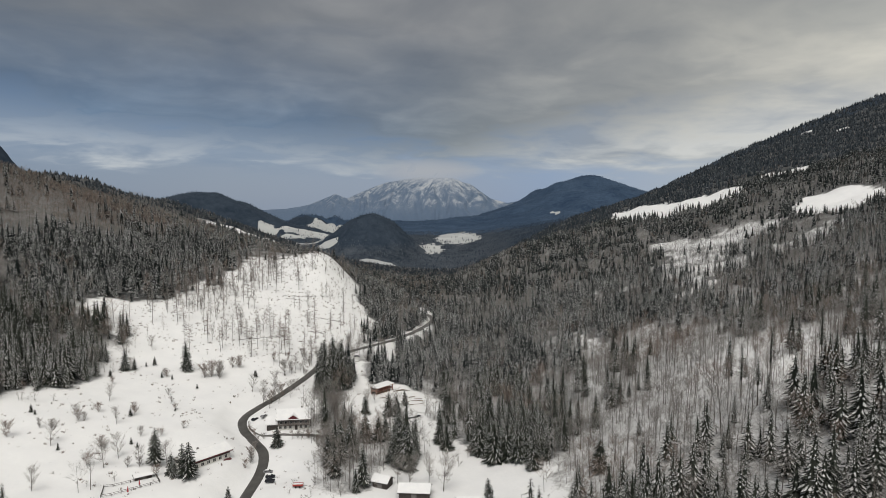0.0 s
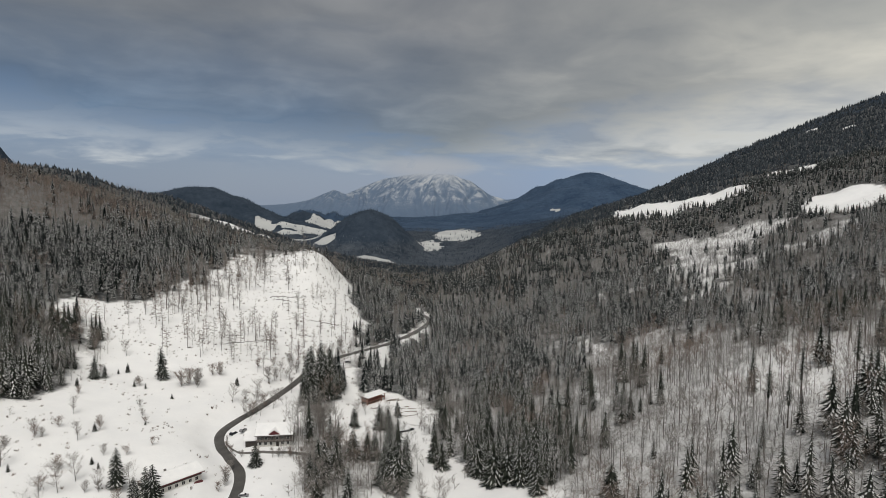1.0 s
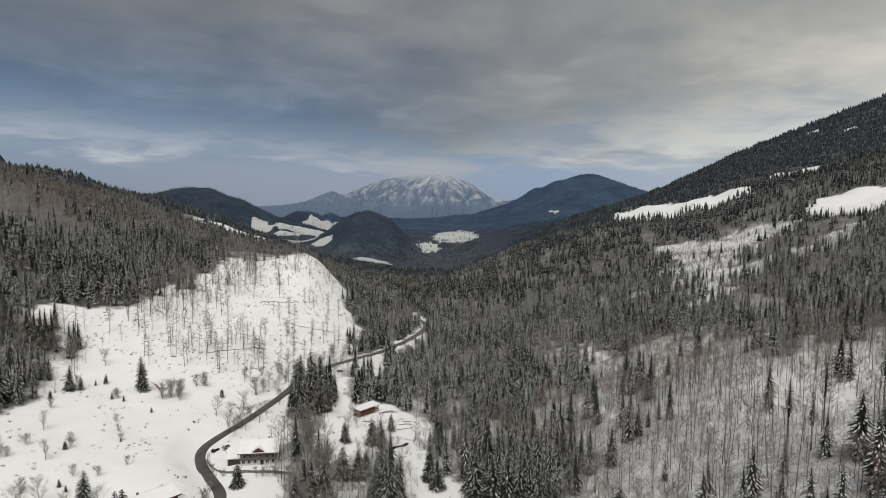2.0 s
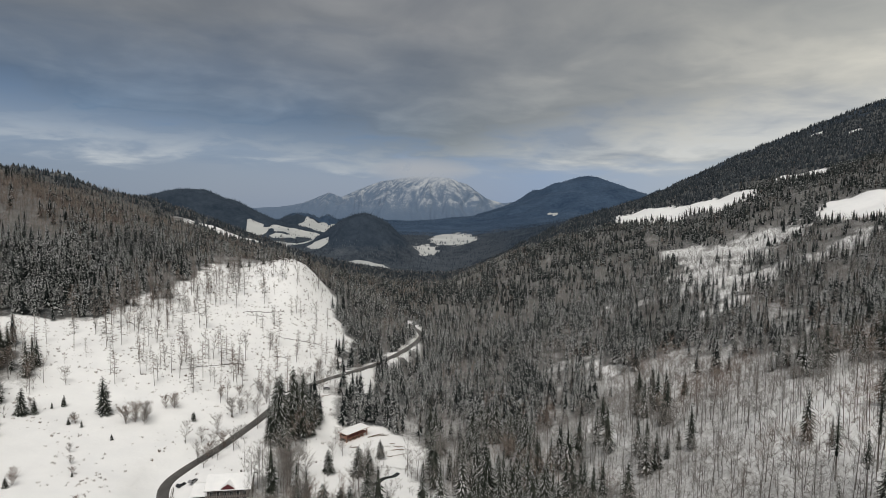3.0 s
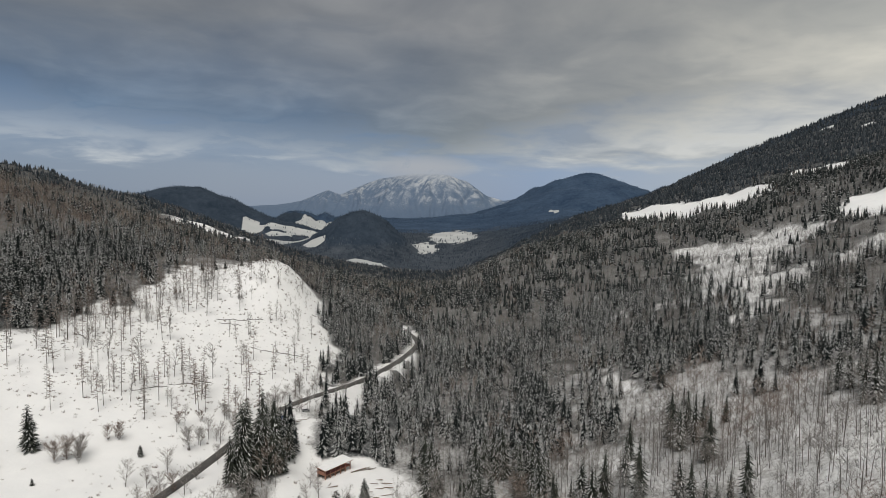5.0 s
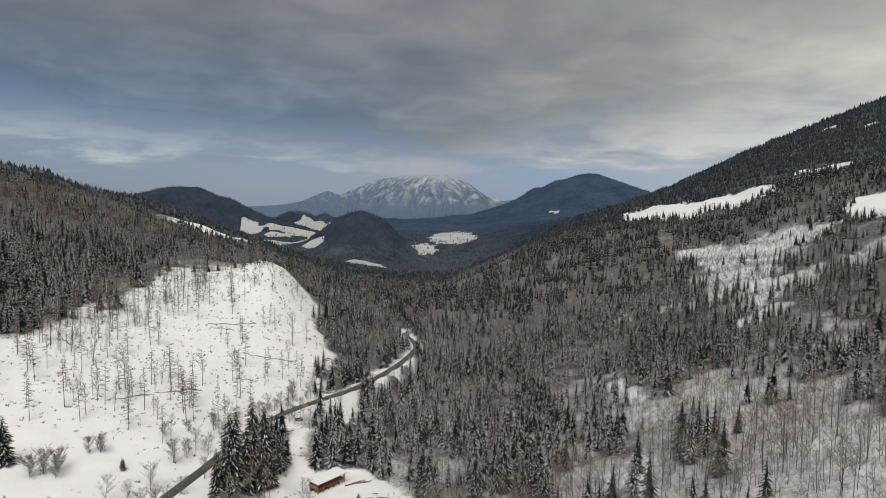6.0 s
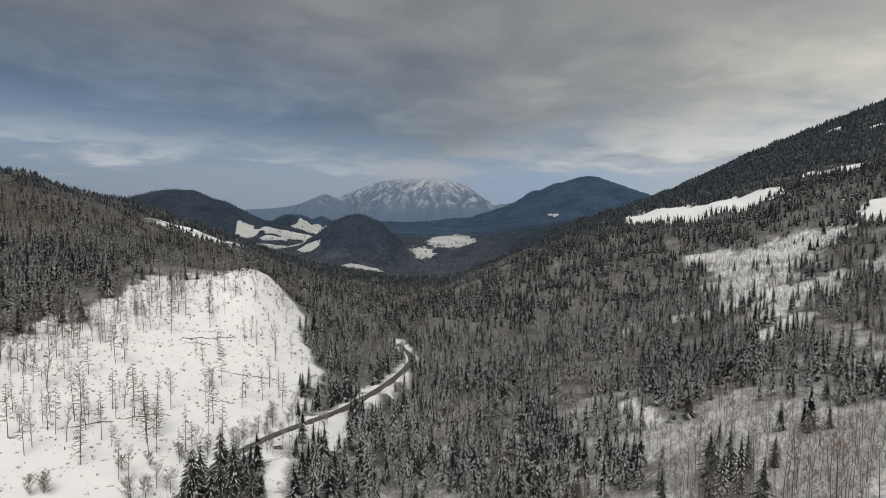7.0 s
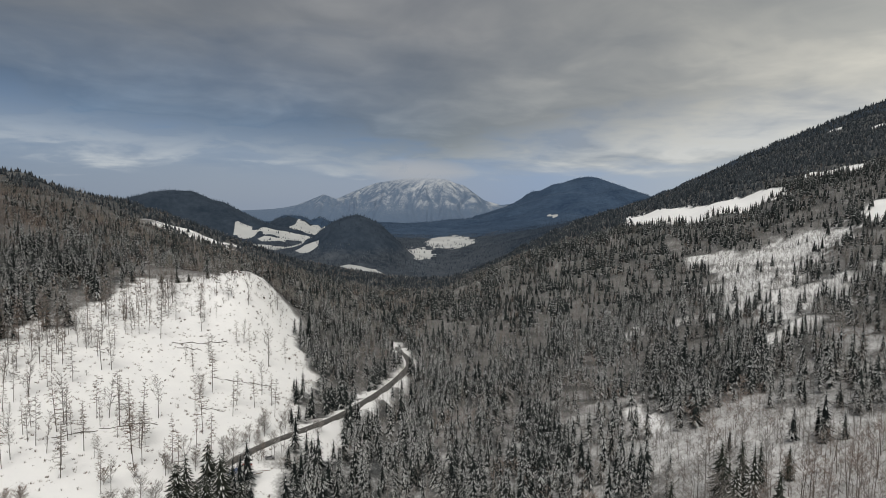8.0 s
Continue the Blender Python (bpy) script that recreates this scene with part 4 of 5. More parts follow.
def make_single_spruces():
    rs = np.random.RandomState(77)
    models = []
    for k in range(7):
        base = new("spruce_tree")
        V, F, M = conifer(rs, 14.0, rs.uniform(2.4, 3.2), 21, 13, 0.8, load=0.42, broad=0.10, low=rs.choice([0.06, 0.1, 0.16]))
        crown = array_part("crown", V, F[M == 0], NEEDLES, base)
        array_part("snow", V, F[M == 1], TREESNOW, crown, "snow lying on the boughs", "stuff")
        bm = bmesh.new()
        tube(bm, (0, 0, -0.6), (0, 0, 9), 0.24, 0.09, 6)
        part("trunk", bm, BARK, base)
        tagged(base, "dark green spruce tree carrying snow on its boughs", "tree", "spruces of the valley floor")
        models.append(base)
    for k, (x, y, h) in enumerate(SPRUCES):
        m = models[k % 7]
        s = h / 14.0
        p = pose(x, y, float(land(np.array([x]), np.array([y]))[0]) - 0.1, 0, 0, rs.uniform(0, 360)) @ Matrix.Diagonal((s * rs.uniform(0.95, 1.25) * (1.4 if k < FREE_STANDING else 1.0),) * 2 + (s, 1))
        if k < 7:
            m.matrix_basis = p
        else:
            m2 = copy_thing(m, p)
            m2.matrix_basis = p

def tube(bm, p, q, r0, r1, n):
    p, q = Vector(p), Vector(q)
    turn = (q - p).to_track_quat("Z", "Y").to_matrix()
    rings = []
    for c, r in ((p, r0), (q, r1)):
        rings.append([bm.verts.new(c + turn @ Vector((r * math.cos(6.2832 * j / n), r * math.sin(6.2832 * j / n), 0))) for j in range(n)])
    for j in range(n):
        bm.faces.new((rings[0][j], rings[0][(j + 1) % n], rings[1][(j + 1) % n], rings[1][j]))
    bm.faces.new(rings[0][::-1])
    bm.faces.new(rings[1])

def box(bm, x0, x1, y0, y1, z0, z1):
    v = [bm.verts.new((x, y, z)) for z in (z0, z1) for x, y in ((x0, y0), (x1, y0), (x1, y1), (x0, y1))]
    for f in ((3, 2, 1, 0), (4, 5, 6, 7), (0, 1, 5, 4), (1, 2, 6, 5), (2, 3, 7, 6), (3, 0, 4, 7)):
        bm.faces.new([v[k] for k in f])

def prism(bm, outline, x0, x1):
    """An outline of (y, z) drawn out along x."""
    a = [bm.verts.new((x0, y, z)) for y, z in outline]
    b = [bm.verts.new((x1, y, z)) for y, z in outline]
    n = len(outline)
    for j in range(n):
        bm.faces.new((a[j], a[(j + 1) % n], b[(j + 1) % n], b[j]))
    bm.faces.new(a[::-1])
    bm.faces.new(b)

make_single_spruces()

def make_tall_spruces():
    """Old spruces that stand free among the bare woods, without boughs on the lower trunk."""
    rs = np.random.RandomState(79)
    for x, y, h in [(114.3, 216.5, 25), (105.8, 219.6, 20), (133.0, 218.4, 24), (187.3, 276.9, 21), (105.9, 208.1, 17), (161.1, 247.6, 18)]:
        base = thing("tall_spruce", x, y, rs.uniform(0, 360), "tall slender spruce with a bare lower trunk and snowy boughs", "tree", "tall spruces on the slope")
        V, F, M = conifer(rs, h, rs.uniform(1.9, 2.5), 15, 9, 0.8, broad=0.13, low=rs.uniform(0.4, 0.55), fat=0.2)
        crown = array_part("crown", V, F[M == 0], NEEDLES, base)
        array_part("snow", V, F[M == 1], TREESNOW, crown, "snow lying on the boughs", "stuff")
        bm = bmesh.new()
        tube(bm, (0, 0, -0.6), (0, 0, h * 0.9), 0.26, 0.06, 6)
        part("trunk", bm, BARK, base)

make_tall_spruces()

# ---------------------------------------------------------------- single bare trees and scrub
def make_bare_trees():
    rs = np.random.RandomState(88)
    slender, round_ = [], []
    for k in range(8):
        base = new("slender_tree")
        if k % 4 == 2:
            V, F, M = bare_tree(rs, 14.0, rs.uniform(1.2, 2.0), 24, 15, (0.75, 0.8, 1.25), low=rs.choice([0.15, 0.3, 0.45]))
        else:
            V, F, M = larch(rs, 14.0, rs.uniform(1.7, 2.6), rs.choice([0.2, 0.34, 0.45]))
        array_part("trunk", V, F[M == 0], BARK, base)
        array_part("crown", V, F[M == 1], REDTWIGS if k % 2 else TWIGS, base, kind="stuff")
        tagged(base, "slender tall bare tree with thin branches on snow", "tree", "bare trees on the clearing")
        slender.append(base)
    for k in range(6):
        base = new("bare_tree")
        V, F, M = bare_tree(rs, 12.0, rs.uniform(3.0, 4.0), 32, 24, (1.0, 0.5, 0.85), low=0.14)
        array_part("trunk", V, F[M == 0], BARK, base)
        array_part("crown", V, F[M == 1], TWIGS, base, kind="stuff")
        tagged(base, "leafless broad-crowned grey tree standing in snow", "tree", "bare trees in the valley")
        round_.append(base)
    tall, broad = list(SLENDER), list(BROAD)
    n = 0
    while len(tall) < 215:
        x, y = rs.uniform(-175, -48), rs.uniform(318, 478)
        want = 0.10 + 1.6 * bump_at(x, y, -150, 402, 20, 36) + 0.7 * bump_at(x, y, -122, 452, 22, 20) + 0.5 * bump_at(x, y, -112, 345, 25, 18)
        n += 1
        if rs.rand() < want and openness(np.array([x]), np.array([y]))[0] > 0.6:
            tall.append((x, y, rs.uniform(5, 13) if rs.rand() < 0.35 else rs.uniform(12, 20)))
    while len(broad) < 56:
        y = rs.uniform(224, 286)
        broad.append((rs.uniform(-46, -38) if y < 262 else rs.uniform(-56, -41), y, rs.uniform(8, 13)))
    while len(broad) < 118:   # the fringe of the road and the meadow
        t = rs.randint(len(ROAD_LINE) * 3 // 10, len(ROAD_LINE) * 6 // 10)
        x, y = ROAD_LINE[t][0] + rs.choice([rs.uniform(-10, -4), rs.uniform(4, 8)]), ROAD_LINE[t][1] + rs.uniform(-3, 3)
        broad.append((x, y, rs.uniform(4, 9)))
    for models, places in ((slender, tall), (round_, broad)):
        h0 = 14.0 if models is slender else 12.0
        for k, (x, y, h) in enumerate(places):
            s = h / h0
            p = pose(x, y, float(land(np.array([x]), np.array([y]))[0]) - 0.05, rs.uniform(-3, 3), rs.uniform(-3, 3), rs.uniform(0, 360)) @ Matrix.Diagonal((s, s, s, 1))
            m = models[k % len(models)]
            if k >= len(models):
                m = copy_thing(m, p)
            m.matrix_basis = p

# slender trees of the clearing and broad ones of the meadow: x, y, height
SLENDER = [(-132.6, 355.6, 14), (-121.3, 346.6, 13), (-118.2, 340, 12), (-132.6, 376.4, 15), (-124.6, 375.7, 15), (-108, 360.4, 15), (-104.9, 362.4, 14), (-97.7, 353.6, 11), (-98.2, 340.4, 8), (-88.9, 326, 13),
           (-86.3, 326.9, 11), (-76.8, 341.3, 12), (-71.3, 393.8, 14), (-65.1, 396.6, 14), (-65.5, 408.7, 15), (-60.1, 403.4, 14), (-50.6, 394.5, 11), (-82.7, 381, 12), (-117.4, 330.8, 12), (-104.2, 333.5, 13),
           (-89.8, 418.2, 12), (-84.3, 436.3, 12), (-82.5, 440.3, 12), (-124, 445, 11)]
BROAD = [(0.2, 212.9, 13), (-11.7, 215, 12), (-16, 217, 10), (-5, 218, 10), (-44, 227.2, 13), (-45, 236, 12), (-44, 242, 12), (-113, 204.2, 10), (-111.9, 211.7, 9), (-124, 234, 7), (-125, 185.7, 8), (-135.3, 212, 9),
         (-137.5, 232, 6), (-96, 213.5, 9), (-103, 208, 7), (-81.6, 281, 8), (-78, 288, 9), (-84.8, 391, 10), (-77.9, 327.2, 8), (-72.5, 240, 5), (-71, 226.7, 4), (-110.6, 296, 6), (-108, 298, 6), (-113, 294, 5.5), (-103, 313, 5),
         (-147, 314, 8), (-136, 252, 7), (-60, 245, 4), (-33, 300, 8), (-36, 296, 7), (-37, 306, 8)]
make_bare_trees()

def make_shrubs():
    """Many-stemmed leafless shrubs of the meadow, each a thing of its own."""
    rs = np.random.RandomState(66)
    models = []
    for k in range(5):
        base = new("shrub")
        V, F, M = bare_tree(rs, 5.0, rs.uniform(2.0, 2.8), 36, 16, (0.5, 0.6, 1.0), low=0.02)
        array_part("stem", V, F[M == 0], BARK, base)
        array_part("crown", V, F[M == 1], TWIGS if k % 2 else REDTWIGS, base, kind="stuff")
        tagged(base, "dense leafless grey-brown shrub growing out of snow", "shrub", "shrubs of the meadow")
        models.append(base)
    places = [(-110.6, 296, 5.6), (-108, 299, 5.2), (-113, 293.5, 5.0), (-106.5, 295, 4.5), (-103, 313, 4.6), (-105.5, 311, 4.0), (-147, 292, 3.2), (-128, 287, 2.6), (-115, 262, 2.2), (-124, 248, 2.6), (-101, 240, 2.2), (-112, 228, 2.8), (-118, 204, 3.2), (-106, 206, 2.6), (-95.5, 204, 3.0)]
    places += [(-71.6, 222.2, 2.6), (-71.0, 228, 3.4), (-72.5, 232, 3.0), (-73.0, 238, 2.6), (-79, 284, 4.2), (-76, 292, 4.6), (-72, 300, 4.0), (-134, 240, 2.8), (-141, 222, 2.4), (-90, 330, 3.6), (-84, 336, 3.2), (-78, 344, 3.8)]
    places += [(-122.1, 244.1, 2.6), (-129.4, 287.6, 2.8), (-143.5, 268.6, 2.6), (-136.2, 230.0, 3.4), (-144.3, 220.3, 2.6), (-110.9, 255.6, 2.0), (-118.9, 267.6, 2.2), (-119.9, 215.8, 3.4), (-149.4, 210.7, 4.2), (-102.4, 207.0, 2.6), (-105.7, 230.7, 2.4), (-134.8, 231.9, 2.4),
              (-79.5, 253.5, 2.2), (-76.5, 249.6, 2.4), (-72, 247.2, 2.0), (-66.5, 245.8, 2.6), (-58, 245.6, 2.4), (-54, 246.8, 2.8), (-50, 248.4, 3.0)]
    for k, (x, y, h) in enumerate(places):
        f = h / 3.6
        p = pose(x, y, float(land(np.array([x]), np.array([y]))[0]) - 0.05, 0, 0, rs.uniform(0, 360)) @ Matrix.Diagonal((f, f, f, 1))
        m = models[k % 5] if k < 5 else copy_thing(models[k % 5], p)
        m.matrix_basis = p

make_shrubs()

def make_scrub():
    """Small dead shrubs, stumps and saplings poking out of the snow."""
    rs = np.random.RandomState(91)
    kinds = []
    for k in range(8):
        V, F = [], []
        for j in range(12):
            a, r, h = rs.uniform(0, 6.28), rs.uniform(0.1, 0.6), rs.uniform(0.35, 1.0)
            b = (r * 0.5 * math.cos(a), r * 0.5 * math.sin(a))
            t = (r * 1.6 * math.cos(a), r * 1.6 * math.sin(a), h)
            i = len(V)
            V += [(b[0] - 0.12, b[1] + rs.uniform(-0.1, 0.1), -0.2), (b[0] + 0.12, b[1] + rs.uniform(-0.1, 0.1), -0.2), t]
            F.append((i, i + 1, i + 2))
        kinds.append((np.array(V), np.array(F), (rs.rand(len(F)) < 0.3).astype(int)))
    x, y = rs.uniform(-175, -40, 9000), rs.uniform(185, 485, 9000)
    keep = (openness(x, y) > 0.6) & (road_distance(x, y)[0] > 3.2) & (rs.rand(9000) < 0.18 + 0.28 * waves(x, y, 35, 95) + 0.35 * (y > 320) + 0.25 * (y > 425))
    x, y = x[keep], y[keep]
    planted("dry_scrub", kinds, x, y, rs.uniform(0.3, 1.15, len(x)) ** 1.3, [REDTWIGS, BARK], "small dead shrubs and stumps poking out of snow", "shrubs", 92)
    # low brush along the edges of the woods and the stream
    bushes = kinds_of(bare_tree, 8, 93, 3.2, lambda r: r.uniform(1.3, 2.0), 7, 4, (0.8, 0.9, 2.0), low=0.03)
    x, y, u, v = scatter(170, 480, 3.0, 94, 0.6)
    o = openness(x, y)
    want = np.where((o > 0.03) & (o < 0.9), 0.6, 0.0) + 0.55 * bump_at(x, y, -12, 275, 12, 26) + 0.35 * bump_at(x, y, 8, 262, 8, 22) + 0.8 * bump_at(x, y, -34, 226, 14, 20)
    want = want + 0.45 * bump_at(x, y, -148, 425, 20, 34) + 0.6 * bump_at(x, y, -30, 425, 9, 50) + 0.5 * bump_at(x, y, -150, 400, 18, 40) + 1.6 * bump_at(x, y, -118, 474, 48, 16) + 0.35 * bump_at(x, y, -110, 455, 8, 20) + 2.4 * bump_at(x, y, -104, 482, 16, 8)
    want = want + np.clip(0.75 - spruce_share(x, y), 0, 0.6) * (1 - o) * 1.1 * (y < 400)
    keep = (u < want * 0.5) & (road_distance(x, y)[0] > 3.5)
    x2, y2, u2, v2 = scatter(480, 800, 3.1, 97, 0.62)
    m = (openness(x2, y2) > 0.05) & (x2 > 120) & (x2 < 390) & (u2 < 0.8)
    planted("slope_brush", kinds_of(bare_tree, 6, 98, 3.2, lambda r: r.uniform(1.4, 2.2), 5, 3, (0.8, 1.6, 3.0), low=0.03), x2[m], y2[m], 0.6 + 0.9 * v2[m], [BARK, GREYTWIGS], "frosted grey brush on an open snowy slope", "shrubs", 99)
    planted("low_brush", bushes, x[keep], y[keep], 0.6 + 0.8 * v[keep], [BARK, TWIGS], "leafless grey brush along the edge of woods", "shrubs", 95)

make_scrub()

# ---------------------------------------------------------------- buildings
def window(parent, x, z, w, h, y, face=-1):
    """A framed window on a wall that looks along -y (face -1) or +y."""
    bm = bmesh.new()
    t = 0.07
    for b in ((x - w / 2 - t, x + w / 2 + t, z - t, z), (x - w / 2 - t, x + w / 2 + t, z + h, z + h + t), (x - w / 2 - t, x - w / 2, z, z + h), (x + w / 2, x + w / 2 + t, z, z + h), (x - 0.025, x + 0.025, z, z + h)):
        box(bm, b[0], b[1], y + min(0, face * 0.09), y + max(0, face * 0.09), b[2], b[3])
    f = part("window", bm, PLASTER, parent, "white-framed dark window")
    bm = bmesh.new()
    box(bm, x - w / 2, x + w / 2, y + min(0, face * 0.03), y + max(0, face * 0.03), z, z + h)
    part("pane", bm, GLASS, f)

def gable_roof(parent, w, d, eave, rise, over, thick=0.18, snow=0.28, mat=None):
    """A roof with its ridge along x and the snow that lies on it."""
    h, k = d / 2 + over, rise / (d / 2)
    e = eave - over * k
    top = [(-h, e), (0, eave + rise), (h, e)]
    bm = bmesh.new()
    prism(bm, [top[0], top[1], top[2], (h, e + thick), (0, eave + rise + thick), (-h, e + thick)], -w / 2 - over, w / 2 + over)
    roof = part("roof", bm, mat or DARKWOOD, parent)
    bm = bmesh.new()
    prism(bm, [(-h + 0.06, e + thick + 0.03), (0, eave + rise + thick + 0.004), (h - 0.06, e + thick + 0.03), (h - 0.12, e + thick + snow), (0.25, eave + rise + thick + snow), (-0.25, eave + rise + thick + snow), (-h + 0.12, e + thick + snow)], -w / 2 - over + 0.08, w / 2 + over - 0.08)
    part("roof_snow", bm, SNOWCAP, roof, "thick white snow on the roof")
    return roof

def gable_body(parent, w, d, z0, eave, rise, mat, name="wall"):
    bm = bmesh.new()
    prism(bm, [(-d / 2, z0), (d / 2, z0), (d / 2, eave), (0, eave + rise), (-d / 2, eave)], -w / 2, w / 2)
    return part(name, bm, mat, parent)

def make_inn():
    t = thing("country_inn", -62.4, 259.2, 8, "white two-storey alpine inn with weathered wooden balcony and snowy roof", "house", z=8.4)
    w, d, eave, rise = 12.4, 11.0, 4.7, 2.3
    gable_body(t, w, d, -1.0, eave, rise, PLASTER)
    bm = bmesh.new()
    box(bm, -w / 2 - 0.04, w / 2 + 0.04, -d / 2 - 0.05, d / 2 + 0.05, 2.35, eave - 0.15)
    part("upper_cladding", bm, GREYWOOD, t, "weathered grey wooden upper storey")
    gable_roof(t, w, d, eave, rise, 0.9)
    bm = bmesh.new()
    box(bm, -w / 2 - 0.3, w / 2 + 0.3, -d / 2 - 1.2, -d / 2 - 0.05, 2.2, 2.38)
    bal = part("balcony", bm, DARKWOOD, t, "dark wooden balcony floor along the front")
    bm = bmesh.new()
    box(bm, -w / 2 - 0.3, w / 2 + 0.3, -d / 2 - 1.22, -d / 2 - 1.15, 3.15, 3.26)
    part("handrail", bm, DARKWOOD, bal)
    for k in range(25):
        x = -w / 2 - 0.2 + k * (w + 0.4) / 24
        bm = bmesh.new()
        box(bm, x - 0.13, x + 0.13, -d / 2 - 1.2, -d / 2 - 1.165, 2.38, 3.15)
        part("slat", bm, GREYWOOD, bal)
    for x in (-5.2, -3.2, -1.2, 3.0, 5.0):
        window(t, x, 0.75, 0.9, 1.05, -d / 2)
    for x in (-5.0, -3.0, -1.0, 1.0, 3.0, 5.0):
        window(t, x, 2.75, 0.85, 1.1, -d / 2 - 0.06)
    bm = bmesh.new()
    box(bm, 0.6, 1.7, -d / 2 - 0.08, -d / 2, 0.0, 2.05)
    part("door", bm, DARKWOOD, t, "dark wooden entrance door")
    # dark red gable over the middle of the front
    bm = bmesh.new()
    g = 2.5
    v = [bm.verts.new(c) for c in ((-g, -d / 2 - 0.75, eave - 0.1), (g, -d / 2 - 0.75, eave - 0.1), (0, -d / 2 - 0.75, eave + 1.55), (-g, -1.2, eave - 0.1), (g, -1.2, eave - 0.1), (0, -1.2, eave + 1.55))]
    for f in ((0, 1, 2), (5, 4, 3), (0, 2, 5, 3), (2, 1, 4, 5), (1, 0, 3, 4)):
        bm.faces.new([v[k] for k in f])
    dormer = part("gable", bm, REDWOOD, t, "dark red boarded gable over the front")
    for sgn in (-1, 1):
        bm = bmesh.new()
        v = [bm.verts.new((sgn * x, y, z + dz)) for dz in (0.02, 0.3) for x, y, z in ((-0.02, -d / 2 - 0.3, eave + 1.57), (g + 0.1, -d / 2 - 0.3, eave - 0.16), (g + 0.1, -1.2, eave - 0.16), (-0.02, -1.2, eave + 1.57))]
        for f in ((3, 2, 1, 0), (4, 5, 6, 7), (0, 1, 5, 4), (1, 2, 6, 5), (2, 3, 7, 6), (3, 0, 4, 7)):
            bm.faces.new([v[k] for k in f])
        part("gable_snow", bm, SNOWCAP, dormer, "snow on the gable roof")
    bm = bmesh.new()
    box(bm, 2.7, 3.3, 0.3, 0.9, eave + rise - 0.3, eave + rise + 1.0)
    part("chimney", bm, STONE, t, "stone chimney")
    # low side wing
    bm = bmesh.new()
    prism(bm, [(-4.2, -1.0), (4.2, -1.0), (4.2, 2.5), (0, 4.1), (-4.2, 2.5)], -w / 2 - 4.6, -w / 2)
    wing = part("side_wing", bm, DARKWOOD, t, "low wooden side wing")
    bm = bmesh.new()
    prism(bm, [(-5.0, 2.25), (0, 4.16), (5.0, 2.25), (5.0, 2.6), (0, 4.52), (-5.0, 2.6)], -w / 2 - 5.2, -w / 2 - 0.1)
    part("roof_snow", bm, SNOWCAP, wing)

def make_chalet():
    t = thing("chalet", -85.5, 218.2, 52, "long low white chalet with dark red eaves and snowy roof", "house", z=9.7)
    w, d, eave, rise = 17.0, 8.0, 2.9, 1.6
    gable_body(t, w, d, -1.5, eave, rise, PLASTER)
    bm = bmesh.new()
    box(bm, -w / 2 - 0.04, w / 2 + 0.04, -d / 2 - 0.05, d / 2 + 0.05, 1.75, eave - 0.1)
    part("upper_cladding", bm, DARKWOOD, t, "dark wooden boarding under the eaves")
    gable_roof(t, w, d, eave, rise, 0.8)
    bm = bmesh.new()
    box(bm, -w / 2 - 0.8, w / 2 + 0.8, -d / 2 - 0.86, -d / 2 - 0.80, eave - 0.36, eave - 0.02)
    part("fascia", bm, REDWOOD, t, "dark red eaves board")
    for k in range(7):
        window(t, -7.0 + k * 2.3, 0.45, 1.0, 1.0, -d / 2)
    bm = bmesh.new()
    box(bm, 4.0, 8.4, -d / 2 - 1.1, -d / 2 - 0.05, -0.5, -0.05)
    part("terrace_slab", bm, REDWOOD, t, "reddish terrace edge in front of the wall")
    bm = bmesh.new()
    box(bm, -1.6, -1.0, 0.4, 1.0, eave + rise - 0.5, eave + rise + 0.9)
    part("chimney", bm, STONE, t)

